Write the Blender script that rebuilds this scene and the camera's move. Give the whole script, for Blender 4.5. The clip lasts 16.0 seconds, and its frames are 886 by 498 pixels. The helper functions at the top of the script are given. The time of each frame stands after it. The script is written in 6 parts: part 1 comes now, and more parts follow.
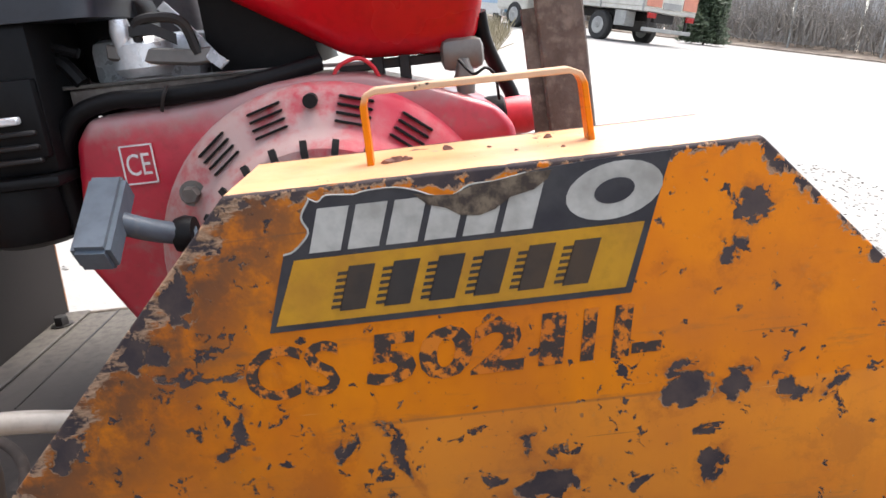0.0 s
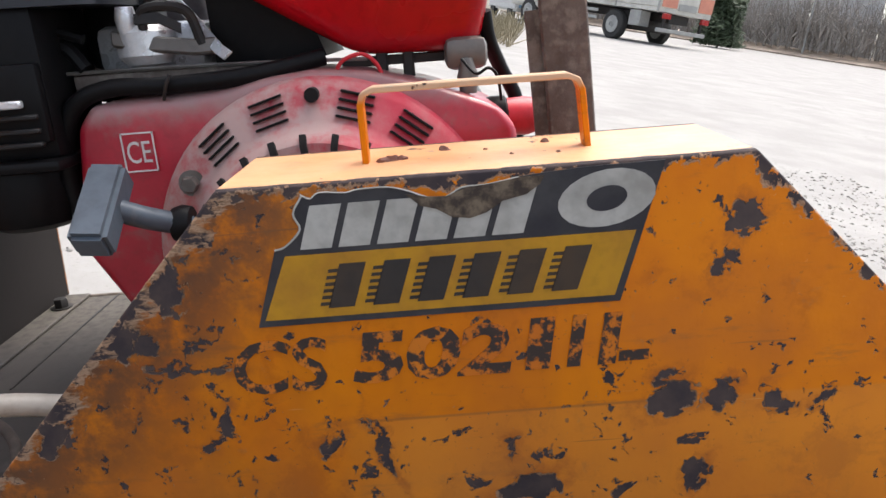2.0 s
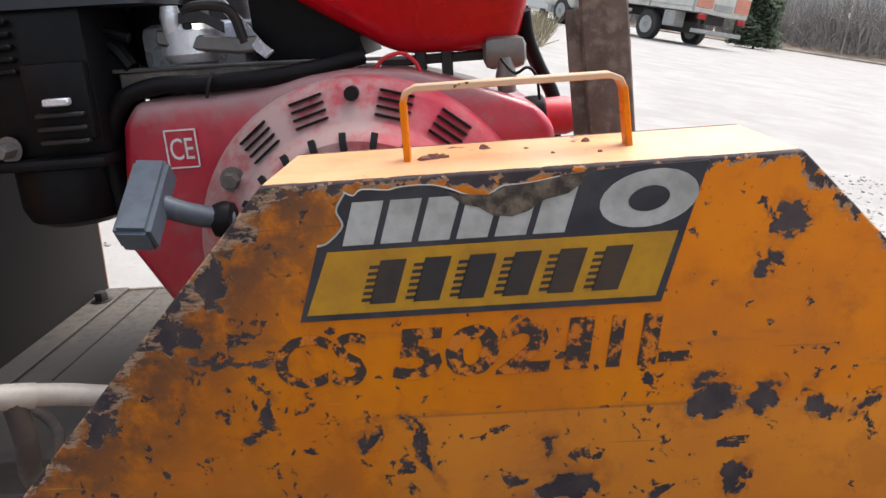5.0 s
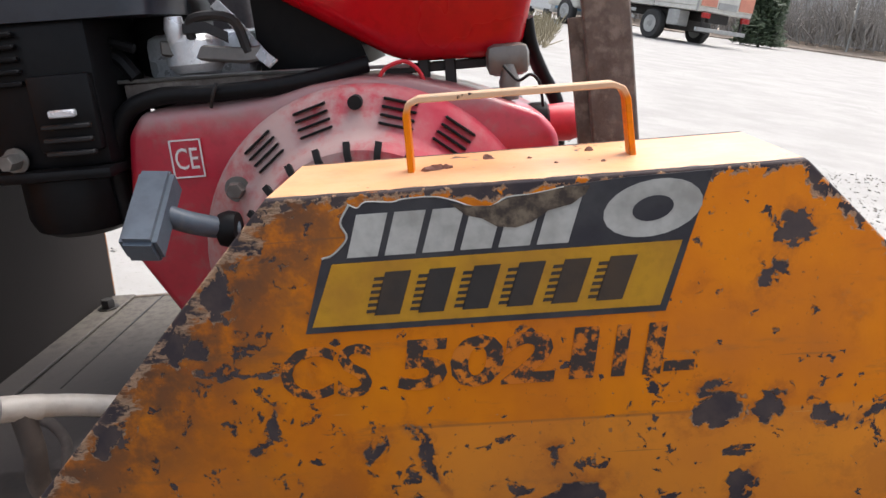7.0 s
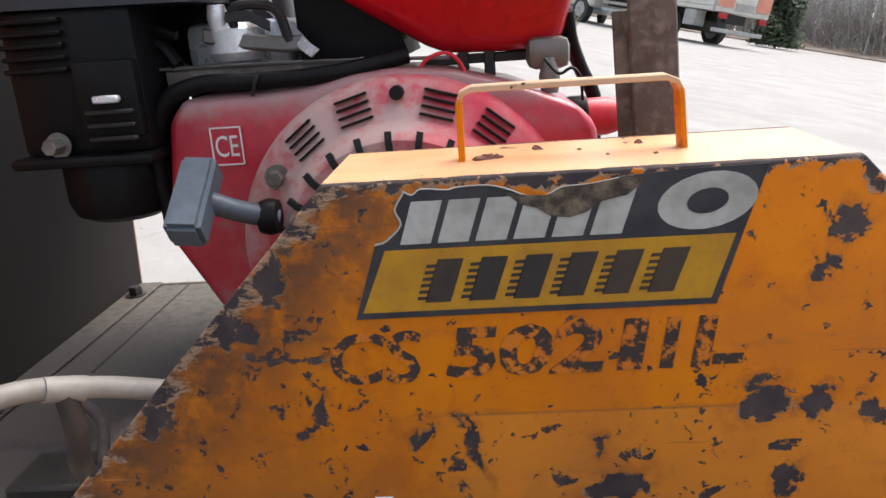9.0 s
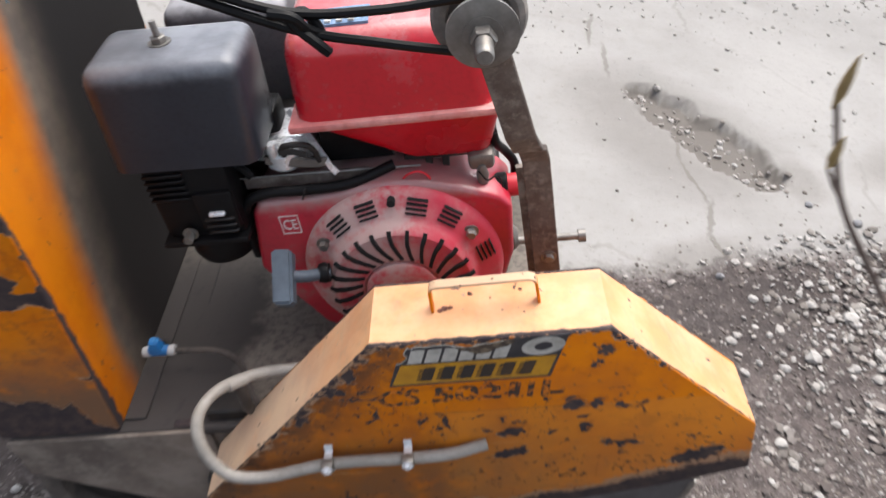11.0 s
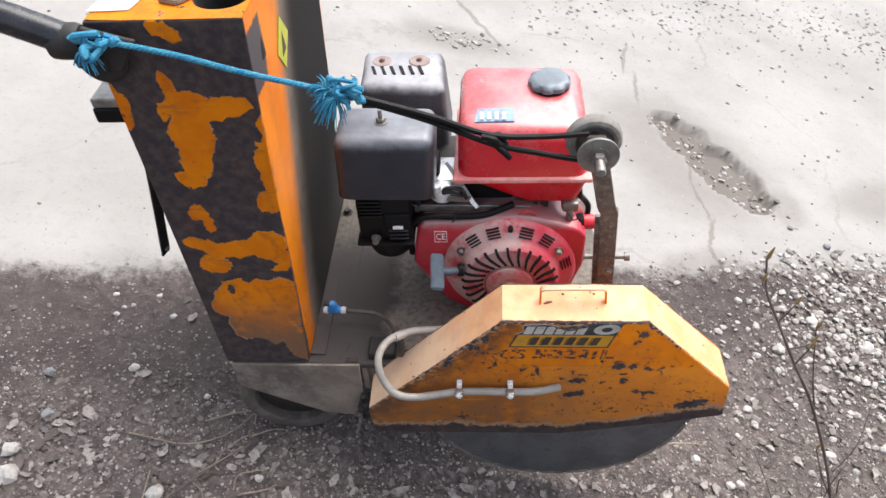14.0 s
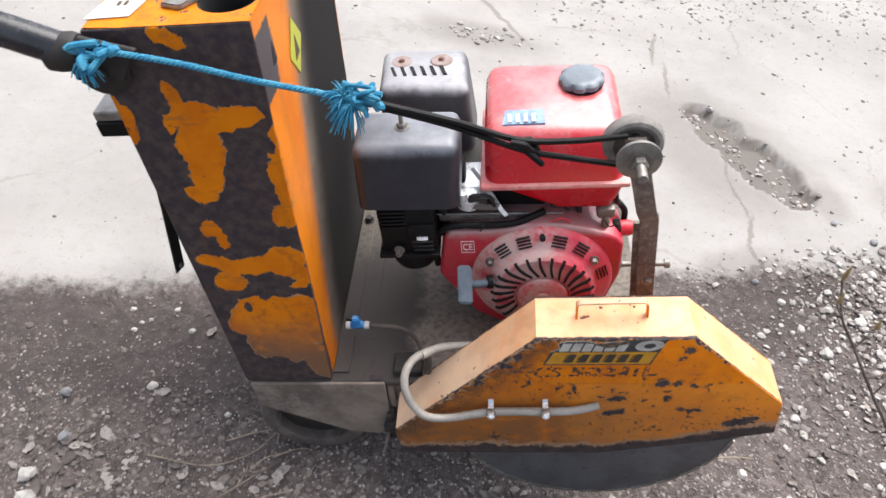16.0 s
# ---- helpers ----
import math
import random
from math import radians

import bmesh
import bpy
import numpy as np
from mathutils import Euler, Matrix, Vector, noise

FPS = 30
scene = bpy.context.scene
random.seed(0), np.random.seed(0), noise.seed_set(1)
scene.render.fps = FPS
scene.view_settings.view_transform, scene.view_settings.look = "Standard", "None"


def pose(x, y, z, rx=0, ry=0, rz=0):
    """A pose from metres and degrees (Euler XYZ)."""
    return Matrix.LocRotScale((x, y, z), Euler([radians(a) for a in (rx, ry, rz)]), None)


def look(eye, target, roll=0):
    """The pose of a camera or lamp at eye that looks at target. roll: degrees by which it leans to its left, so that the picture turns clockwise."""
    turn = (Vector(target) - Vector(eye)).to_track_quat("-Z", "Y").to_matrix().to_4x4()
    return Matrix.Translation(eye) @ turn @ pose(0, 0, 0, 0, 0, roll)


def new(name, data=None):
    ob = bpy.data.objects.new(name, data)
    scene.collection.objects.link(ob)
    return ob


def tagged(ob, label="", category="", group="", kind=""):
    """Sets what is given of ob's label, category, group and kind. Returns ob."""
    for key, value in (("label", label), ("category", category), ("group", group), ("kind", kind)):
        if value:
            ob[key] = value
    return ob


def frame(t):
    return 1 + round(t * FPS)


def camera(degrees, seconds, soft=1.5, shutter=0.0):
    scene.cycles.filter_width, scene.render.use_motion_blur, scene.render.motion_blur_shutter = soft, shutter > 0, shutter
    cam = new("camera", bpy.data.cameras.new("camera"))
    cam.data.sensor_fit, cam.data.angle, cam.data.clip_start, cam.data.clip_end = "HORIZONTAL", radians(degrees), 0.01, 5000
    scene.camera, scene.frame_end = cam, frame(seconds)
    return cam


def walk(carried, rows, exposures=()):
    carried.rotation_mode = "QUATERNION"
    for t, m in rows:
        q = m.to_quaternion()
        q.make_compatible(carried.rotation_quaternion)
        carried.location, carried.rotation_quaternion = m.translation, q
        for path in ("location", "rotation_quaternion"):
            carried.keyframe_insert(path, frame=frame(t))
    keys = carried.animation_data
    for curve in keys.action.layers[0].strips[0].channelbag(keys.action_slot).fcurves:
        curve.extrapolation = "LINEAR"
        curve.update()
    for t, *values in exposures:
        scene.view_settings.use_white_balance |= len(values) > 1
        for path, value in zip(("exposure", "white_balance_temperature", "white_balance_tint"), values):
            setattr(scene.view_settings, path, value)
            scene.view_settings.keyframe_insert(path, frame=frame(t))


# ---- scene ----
cam = camera(60.8, 16.0, shutter=0.5)
PATH = [
    (0, (-0.038, -0.312, 0.622), (0.079, 1.605, 0.065), 5.8),
    (0.5, (-0.038, -0.314, 0.63), (0.057, 1.606, 0.075), 5.1),
    (1, (-0.034, -0.316, 0.636), (0.061, 1.604, 0.082), 5.1),
    (1.5, (-0.032, -0.315, 0.632), (0.068, 1.602, 0.072), 6.1),
    (2, (-0.032, -0.312, 0.626), (0.072, 1.601, 0.052), 7.8),
    (2.5, (-0.033, -0.313, 0.629), (0.059, 1.597, 0.044), 8.0),
    (3, (-0.035, -0.317, 0.627), (0.049, 1.595, 0.045), 9.0),
    (3.5, (-0.036, -0.316, 0.63), (0.036, 1.597, 0.049), 8.5),
    (4, (-0.037, -0.317, 0.625), (0.021, 1.597, 0.048), 8.7),
    (4.5, (-0.037, -0.315, 0.625), (0.005, 1.598, 0.044), 8.3),
    (5, (-0.037, -0.314, 0.625), (-0.009, 1.598, 0.041), 7.9),
    (7.5, (-0.037, -0.313, 0.63), (-0.034, 1.6, 0.048), 6.9),
    (8, (-0.036, -0.312, 0.629), (-0.036, 1.603, 0.053), 6.2),
    (8.5, (-0.044, -0.316, 0.627), (-0.048, 1.598, 0.045), 6.8),
    (9, (-0.055, -0.317, 0.624), (-0.067, 1.593, 0.029), 8.2),
    (9.2, (-0.057, -0.316, 0.625), (-0.069, 1.592, 0.026), 8.0),
    (11.3, (-0.115, -0.553, 1.169), (0.018, 0.874, -0.226), 7.4),
    (11.5, (-0.163, -0.623, 1.199), (-0.007, 0.798, -0.2), 9.0),
    (12, (-0.235, -0.73, 1.29), (-0.024, 0.623, -0.168), 11.7),
    (12.5, (-0.272, -0.765, 1.374), (-0.021, 0.492, -0.161), 13.5),
    (13, (-0.294, -0.757, 1.43), (-0.079, 0.557, -0.063), 12.0),
    (13.5, (-0.303, -0.757, 1.455), (-0.117, 0.623, 0.019), 13.2),
    (14, (-0.311, -0.762, 1.454), (-0.164, 0.645, 0.041), 12.5),
    (14.5, (-0.31, -0.769, 1.449), (-0.195, 0.649, 0.044), 11.1),
    (15, (-0.306, -0.772, 1.441), (-0.211, 0.643, 0.031), 10.2),
    (15.5, (-0.312, -0.76, 1.437), (-0.227, 0.649, 0.02), 10.1),
    (16, (-0.314, -0.688, 1.416), (-0.229, 0.707, -0.014), 9.6),
]
EXPOSURE = [(0.0, 1.59), (0.5, 1.43), (2.0, 1.18), (9.2, 1.18), (11.3, 0.95), (12.5, 0.95), (14.0, 1.2), (16.0, 1.2)]
walk(cam, [(t, look(eye, goal, lean)) for t, eye, goal, lean in PATH], EXPOSURE)

# ---- light ----
world = bpy.data.worlds.new("world")
scene.world = world
world.use_nodes = True
wn = world.node_tree
sky = wn.nodes.new("ShaderNodeTexSky")
sky.sky_type, sky.sun_disc = "NISHITA", False
sky.sun_elevation, sky.sun_rotation = radians(66), radians(31)
sky.air_density, sky.dust_density, sky.ozone_density = 1.0, 4.0, 1.0
cloud = wn.nodes.new("ShaderNodeHueSaturation")
cloud.inputs["Saturation"].default_value = 0.55
wn.links.new(sky.outputs[0], cloud.inputs["Color"])
wn.links.new(cloud.outputs[0], wn.nodes["Background"].inputs[0])
wn.nodes["Background"].inputs[1].default_value = 0.15
sun_data = bpy.data.lights.new("sun", "SUN")
sun_data.energy, sun_data.angle, sun_data.color = 1.78, radians(60), (1.0, 0.965, 0.93)
sun = new("sun", sun_data)
sun.matrix_world = look((0.55, 0.90, 2.4), (0, 0, 0))

# ---- material helpers ----


def node(nt, kind, inputs=(), **props):
    n = nt.nodes.new("ShaderNode" + kind)
    for key, value in props.items():
        setattr(n, key, value)
    for key, value in dict(inputs).items():
        if isinstance(value, bpy.types.NodeSocket):
            nt.links.new(value, n.inputs[key])
        else:
            n.inputs[key].default_value = value
    return n


def start(name):
    m = bpy.data.materials.new(name)
    m.use_nodes = True
    return m, m.node_tree, m.node_tree.nodes["Principled BSDF"]


def rgb(c):
    return (c[0], c[1], c[2], 1.0)


def mix(nt, fac, a, b):
    n = node(nt, "Mix", {"Factor": fac}, data_type="RGBA")
    for i, v in ((6, a), (7, b)):
        if isinstance(v, bpy.types.NodeSocket):
            nt.links.new(v, n.inputs[i])
        else:
            n.inputs[i].default_value = rgb(v)
    return n.outputs[2]


def calc(nt, op, a, b=0.0, c=None):
    n = node(nt, "Math", {0: a, 1: b}, operation=op)
    if c is not None:
        if isinstance(c, bpy.types.NodeSocket):
            nt.links.new(c, n.inputs[2])
        else:
            n.inputs[2].default_value = c
    return n.outputs[0]


def ramp(nt, v, lo, hi, a=0.0, b=1.0):
    return node(nt, "MapRange", {0: v, 1: lo, 2: hi, 3: a, 4: b}, interpolation_type="SMOOTHSTEP").outputs[0]


def grain(nt, vec, scale, detail=4.0, rough=0.6):
    return node(nt, "TexNoise", {"Vector": vec, "Scale": scale, "Detail": detail, "Roughness": rough}).outputs[0]


def where(nt):
    return node(nt, "TexCoord").outputs["Object"]


def bump(nt, bsdf, height, strength=0.3, distance=0.001):
    b = node(nt, "Bump", {"Height": height, "Strength": strength, "Distance": distance})
    nt.links.new(b.outputs[0], bsdf.inputs["Normal"])


def surface(name, col, col2, rough=0.6, metal=0.0, coarse=9.0, fine=120.0, relief=0.25, dust=0.0, dust_col=(0.33, 0.27, 0.22)):
    """A worn surface: two scales of colour variation, fine relief, and dust in drifts."""
    m, nt, bsdf = start(name)
    vec = where(nt)
    big, small = grain(nt, vec, coarse), grain(nt, vec, fine, 5.0)
    c = mix(nt, ramp(nt, big, 0.35, 0.68), col, col2)
    c = mix(nt, calc(nt, "MULTIPLY", ramp(nt, small, 0.45, 0.7), 0.35), c, [v * 0.55 for v in col])
    if dust:
        drift = ramp(nt, calc(nt, "ADD", calc(nt, "MULTIPLY", grain(nt, vec, coarse * 1.7, 6.0), 0.75), calc(nt, "MULTIPLY", small, 0.25)), 0.62 - 0.3 * dust, 0.78 - 0.25 * dust)
        c = mix(nt, calc(nt, "MULTIPLY", drift, min(1.0, 0.45 + dust * 0.5)), c, dust_col)
        nt.links.new(calc(nt, "ADD", rough, calc(nt, "MULTIPLY", drift, 0.9 - rough)), bsdf.inputs["Roughness"])
    else:
        nt.links.new(ramp(nt, big, 0.2, 0.8, max(0.05, rough - 0.12), min(1.0, rough + 0.12)), bsdf.inputs["Roughness"])
    nt.links.new(c, bsdf.inputs["Base Color"])
    bsdf.inputs["Metallic"].default_value = metal
    if relief:
        bump(nt, bsdf, small, relief)
    return m


def ragged(nt, vec, amount, scale):
    """The coordinate, pushed about by noise, so that outlines become torn."""
    n = node(nt, "TexNoise", {"Vector": vec, "Scale": scale, "Detail": 5.0, "Roughness": 0.65}).outputs[1]
    n = node(nt, "VectorMath", {0: n, 1: (0.5, 0.5, 0.5)}, operation="SUBTRACT").outputs[0]
    n = node(nt, "VectorMath", {0: n, 1: (amount, amount, amount)}, operation="MULTIPLY").outputs[0]
    return node(nt, "VectorMath", {0: vec, 1: n}, operation="ADD").outputs[0]


def blotches(nt, vec, spots, soft=0.08, stain=0.0):
    """1 inside any of the ellipses (x, z, half width, half height, degrees); with stain, a wider soft ring too."""
    least = None
    for x, z, a, b, turn in spots:
        q = node(nt, "Mapping", {"Vector": vec, "Location": (x, 0, z), "Rotation": (0, radians(-turn), 0), "Scale": (a, 50.0, b)}, vector_type="TEXTURE")
        d = node(nt, "VectorMath", {0: q.outputs[0]}, operation="LENGTH").outputs["Value"]
        least = d if least is None else calc(nt, "MINIMUM", least, d)
    if stain:
        return ramp(nt, least, 1.0 - soft, 1.0 + soft, 1.0, 0.0), ramp(nt, least, 0.9, stain, 1.0, 0.0)
    return ramp(nt, least, 1.0 - soft, 1.0 + soft, 1.0, 0.0)


def axes(nt, vec):
    s = node(nt, "SeparateXYZ", {0: vec})
    return s.outputs[0], s.outputs[1], s.outputs[2]


ORANGE, ORANGE2, BARE = (0.66, 0.192, 0.003), (0.55, 0.135, 0.003), (0.05, 0.041, 0.045)


def paint(nt, vec):
    big, small = grain(nt, vec, 11.0), grain(nt, vec, 160.0, 5.0)
    c = mix(nt, ramp(nt, big, 0.35, 0.68), ORANGE, ORANGE2)
    streak = node(nt, "Mapping", {"Vector": vec, "Scale": (30.0, 30.0, 5.0)}).outputs[0]
    c = mix(nt, calc(nt, "MULTIPLY", ramp(nt, grain(nt, streak, 1.0, 6.0), 0.5, 0.75), 0.4), c, (0.36, 0.11, 0.012))
    c = mix(nt, calc(nt, "MULTIPLY", ramp(nt, grain(nt, vec, 42.0, 6.0, 0.7), 0.6, 0.72), 0.55), c, (0.3, 0.17, 0.08))
    specks = ramp(nt, grain(nt, vec, 95.0, 2.0), 0.705, 0.74)
    return mix(nt, calc(nt, "MULTIPLY", specks, 0.8), c, BARE), big, small


def painted(name, chip_fn, rust=0.25, soil=None, spec=0.13, rough=0.45):
    m, nt, bsdf = start(name)
    vec = where(nt)
    c, big, small = paint(nt, vec)
    chip, ring = chip_fn(nt, vec), None
    if isinstance(chip, tuple):
        chip, ring = chip
    halo = ramp(nt, grain(nt, ragged(nt, vec, 0.03, 30.0), 21.0, 5.0, 0.7), 0.52, 0.66)
    c = mix(nt, calc(nt, "MULTIPLY", halo, 0.5), c, (0.34, 0.085, 0.008))
    smear = node(nt, "Mapping", {"Vector": vec, "Scale": (14.0, 14.0, 75.0)}).outputs[0]
    c = mix(nt, calc(nt, "MULTIPLY", ramp(nt, grain(nt, smear, 1.0, 6.0, 0.7), 0.56, 0.7), 0.55), c, (0.2, 0.09, 0.035))
    if soil:
        c = soil(nt, vec, c)
    if ring:
        tinge = calc(nt, "MULTIPLY", ring, ramp(nt, grain(nt, vec, 55.0, 6.0, 0.7), 0.4, 0.62))
        c = mix(nt, calc(nt, "MULTIPLY", tinge, 0.75), c, (0.26, 0.075, 0.02))
    bare = mix(nt, ramp(nt, grain(nt, vec, 60.0, 5.0), 0.35, 0.7), (0.040, 0.032, 0.035), (0.078, 0.056, 0.05))
    bare = mix(nt, calc(nt, "MULTIPLY", ramp(nt, grain(nt, vec, 25.0, 6.0), 0.58, 0.72), rust), bare, (0.22, 0.06, 0.02))
    rim = calc(nt, "MULTIPLY", calc(nt, "MULTIPLY", chip, calc(nt, "SUBTRACT", 1.0, chip)), 3.2)
    c = mix(nt, chip, c, bare)
    nt.links.new(mix(nt, rim, c, (0.42, 0.27, 0.17)), bsdf.inputs["Base Color"])
    nt.links.new(calc(nt, "ADD", rough, calc(nt, "MULTIPLY", chip, 0.3)), bsdf.inputs["Roughness"])
    bsdf.inputs["Specular IOR Level"].default_value = spec
    bump(nt, bsdf, calc(nt, "SUBTRACT", calc(nt, "MULTIPLY", small, 0.15), chip), 1.0, 0.0013)
    return m


CHIPS_A = [
    (0.1948, 0.4435, 0.0125, 0.0072, 17), (0.1922, 0.4553, 0.0072, 0.0036, 22), (0.2172, 0.443, 0.0067, 0.0058, 52), (0.2401, 0.4402, 0.0061, 0.0041, -21),
    (0.2475, 0.4366, 0.0041, 0.003, -26), (0.262, 0.4377, 0.0058, 0.0028, 19), (0.224, 0.5294, 0.0067, 0.0067, 52), (0.2283, 0.5254, 0.0054, 0.0032, 10),
    (0.2156, 0.5087, 0.008, 0.004, 78), (0.0345, 0.4341, 0.0078, 0.0036, 38), (0.059, 0.429, 0.0166, 0.0022, -69), (-0.0117, 0.4478, 0.0092, 0.0032, 66),
    (-0.0198, 0.4383, 0.0063, 0.002, 7), (-0.023, 0.4768, 0.0171, 0.002, -5), (0.1195, 0.4255, 0.0067, 0.0032, -75), (0.1268, 0.4016, 0.0153, 0.0067, 20),
    (0.2054, 0.4015, 0.0092, 0.0041, 66),
]
CHIPS_B = [
    (0.1699, 0.3977, 0.0058, 0.0032, 19), (0.133, 0.4166, 0.0028, 0.0014, -57), (0.0955, 0.4326, 0.0042, 0.0014, 33), (0.006, 0.4248, 0.004, 0.002, -12),
    (-0.0172, 0.4899, 0.0054, 0.0022, 10), (-0.0091, 0.4943, 0.005, 0.0014, 41), (0.1738, 0.4214, 0.005, 0.001, -49), (0.2037, 0.4223, 0.0054, 0.0022, 10),
    (0.2659, 0.4266, 0.0057, 0.0014, -57), (0.1033, 0.4065, 0.0054, 0.0022, 10), (-0.04, 0.489, 0.006, 0.004, 20), (-0.052, 0.492, 0.01, 0.007, 45),
    (-0.092, 0.448, 0.012, 0.007, 45), (-0.028, 0.515, 0.007, 0.012, -20), (0.25, 0.553, 0.01, 0.004, -47), (0.125, 0.362, 0.022, 0.008, 15),
    (0.245, 0.369, 0.024, 0.005, -12), (0.33, 0.335, 0.03, 0.012, 20),
]


def shards(nt, vec, amount, scale):
    """The coordinate, shifted cell by cell, so that outlines break into sharp corners."""
    cell = node(nt, "TexVoronoi", {"Vector": vec, "Scale": scale}).outputs["Color"]
    cell = node(nt, "VectorMath", {0: cell, 1: (0.5, 0.5, 0.5)}, operation="SUBTRACT").outputs[0]
    cell = node(nt, "VectorMath", {0: cell, 1: (amount, amount, amount)}, operation="MULTIPLY").outputs[0]
    return node(nt, "VectorMath", {0: vec, 1: cell}, operation="ADD").outputs[0]


def guard_chips(nt, vec):
    v = shards(nt, ragged(nt, ragged(nt, vec, 0.014, 60.0), 0.008, 170.0), 0.006, 150.0)
    x, y, z = axes(nt, v)
    f, ring = blotches(nt, v, [(x0, z0, a * 1.0, b * 1.0, turn) for x0, z0, a, b, turn in CHIPS_A], 0.08, 2.3)
    f = calc(nt, "MAXIMUM", f, blotches(nt, v, CHIPS_B))
    patchy = calc(nt, "MULTIPLY", grain(nt, vec, 8.0, 2.0), 0.3)
    f = calc(nt, "MAXIMUM", f, ramp(nt, calc(nt, "ADD", grain(nt, v, 34.0, 3.0), patchy), 0.818, 0.828))
    f = calc(nt, "MAXIMUM", f, ramp(nt, calc(nt, "ADD", grain(nt, v, 105.0, 2.0), patchy), 0.812, 0.83))
    left = calc(nt, "MULTIPLY", calc(nt, "ADD", calc(nt, "SUBTRACT", x, z), 0.557), 0.707)
    f = calc(nt, "MAXIMUM", f, ramp(nt, calc(nt, "SUBTRACT", left, calc(nt, "MULTIPLY", ramp(nt, grain(nt, node(nt, "Mapping", {"Vector": vec, "Scale": (16.0, 16.0, 62.0)}).outputs[0], 1.0, 6.0, 0.7), 0.3, 0.75), 0.017)), -0.006, 0.003, 1.0, 0.0))
    right = calc(nt, "MULTIPLY", calc(nt, "SUBTRACT", 0.786, calc(nt, "ADD", x, z)), 0.707)
    f = calc(nt, "MAXIMUM", f, ramp(nt, right, 0.003, 0.005, 1.0, 0.0))
    f = calc(nt, "MAXIMUM", f, ramp(nt, z, 0.5525, 0.5545, 0.0, 1.0))
    low = calc(nt, "SUBTRACT", z, calc(nt, "MULTIPLY", grain(nt, vec, 16.0), 0.045))
    edge = calc(nt, "SUBTRACT", low, calc(nt, "MULTIPLY", calc(nt, "MAXIMUM", calc(nt, "SUBTRACT", x, 0.11), 0.0), 0.25))
    return calc(nt, "MAXIMUM", f, ramp(nt, edge, 0.229, 0.247, 1.0, 0.0)), ring


def guard_soil_shade(nt, vec, c):
    """Brown slurry and painted shade that darken the lower rear of the guard, and long scratches."""
    x, y, z = axes(nt, ragged(nt, vec, 0.08, 14.0))
    f = calc(nt, "MULTIPLY", ramp(nt, z, 0.47, 0.31), ramp(nt, x, 0.34, -0.04))
    f = calc(nt, "MULTIPLY", f, ramp(nt, grain(nt, vec, 24.0, 6.0), 0.2, 0.55))
    c = mix(nt, calc(nt, "MULTIPLY", f, 0.9), c, (0.165, 0.088, 0.045))
    px, py, pz = axes(nt, vec)
    below = calc(nt, "MULTIPLY", ramp(nt, pz, 0.4445, 0.4425), ramp(nt, px, 0.03, 0.08))
    c = mix(nt, calc(nt, "MULTIPLY", below, 0.22), c, (0.55, 0.26, 0.07))
    crease = calc(nt, "MULTIPLY", calc(nt, "MULTIPLY", ramp(nt, pz, 0.4425, 0.4434), ramp(nt, pz, 0.4446, 0.4437)), calc(nt, "MULTIPLY", ramp(nt, px, 0.03, 0.07), ramp(nt, px, 0.20, 0.17)))
    c = mix(nt, calc(nt, "MULTIPLY", crease, 0.6), c, (0.22, 0.09, 0.03))
    # browner towards the rear: stains and grime, deepened to stand for shade
    stain = calc(nt, "MULTIPLY", ramp(nt, px, 0.09, -0.10), ramp(nt, grain(nt, vec, 33.0, 6.0, 0.7), 0.3, 0.65))
    c = mix(nt, calc(nt, "MULTIPLY", stain, 0.6), c, (0.30, 0.10, 0.015))
    turned = node(nt, "Mapping", {"Vector": vec, "Rotation": (0, radians(38), 0), "Scale": (9.0, 9.0, 190.0)}).outputs[0]
    scratch = ramp(nt, grain(nt, turned, 1.0, 3.0), 0.685, 0.71)
    c = mix(nt, calc(nt, "MULTIPLY", scratch, 0.5), c, (0.62, 0.36, 0.16))
    sx, sy, sz = axes(nt, ragged(nt, vec, 0.03, 30.0))
    slope = calc(nt, "MULTIPLY", calc(nt, "ADD", calc(nt, "SUBTRACT", sx, sz), 0.557), 0.707)
    grime = calc(nt, "MULTIPLY", ramp(nt, slope, 0.075, 0.006), ramp(nt, grain(nt, vec, 45.0, 6.0, 0.7), 0.32, 0.58))
    c = mix(nt, calc(nt, "MULTIPLY", grime, 0.92), c, (0.075, 0.042, 0.028))
    fleck = calc(nt, "MULTIPLY", ramp(nt, grain(nt, vec, 330.0, 2.0), 0.66, 0.72), ramp(nt, grain(nt, vec, 12.0, 3.0), 0.42, 0.62))
    c = mix(nt, calc(nt, "MULTIPLY", fleck, 0.8), c, (0.07, 0.045, 0.035))
    crossed = node(nt, "Mapping", {"Vector": vec, "Rotation": (0, radians(-52), 0), "Scale": (7.0, 7.0, 240.0)}).outputs[0]
    c = mix(nt, ramp(nt, grain(nt, crossed, 1.0, 3.0), 0.69, 0.72, 0.0, 0.55), c, (0.16, 0.07, 0.03))
    wash = ramp(nt, grain(nt, vec, 5.5, 5.0), 0.5, 0.75)
    return mix(nt, calc(nt, "MULTIPLY", wash, 0.45), c, (0.42, 0.15, 0.03))


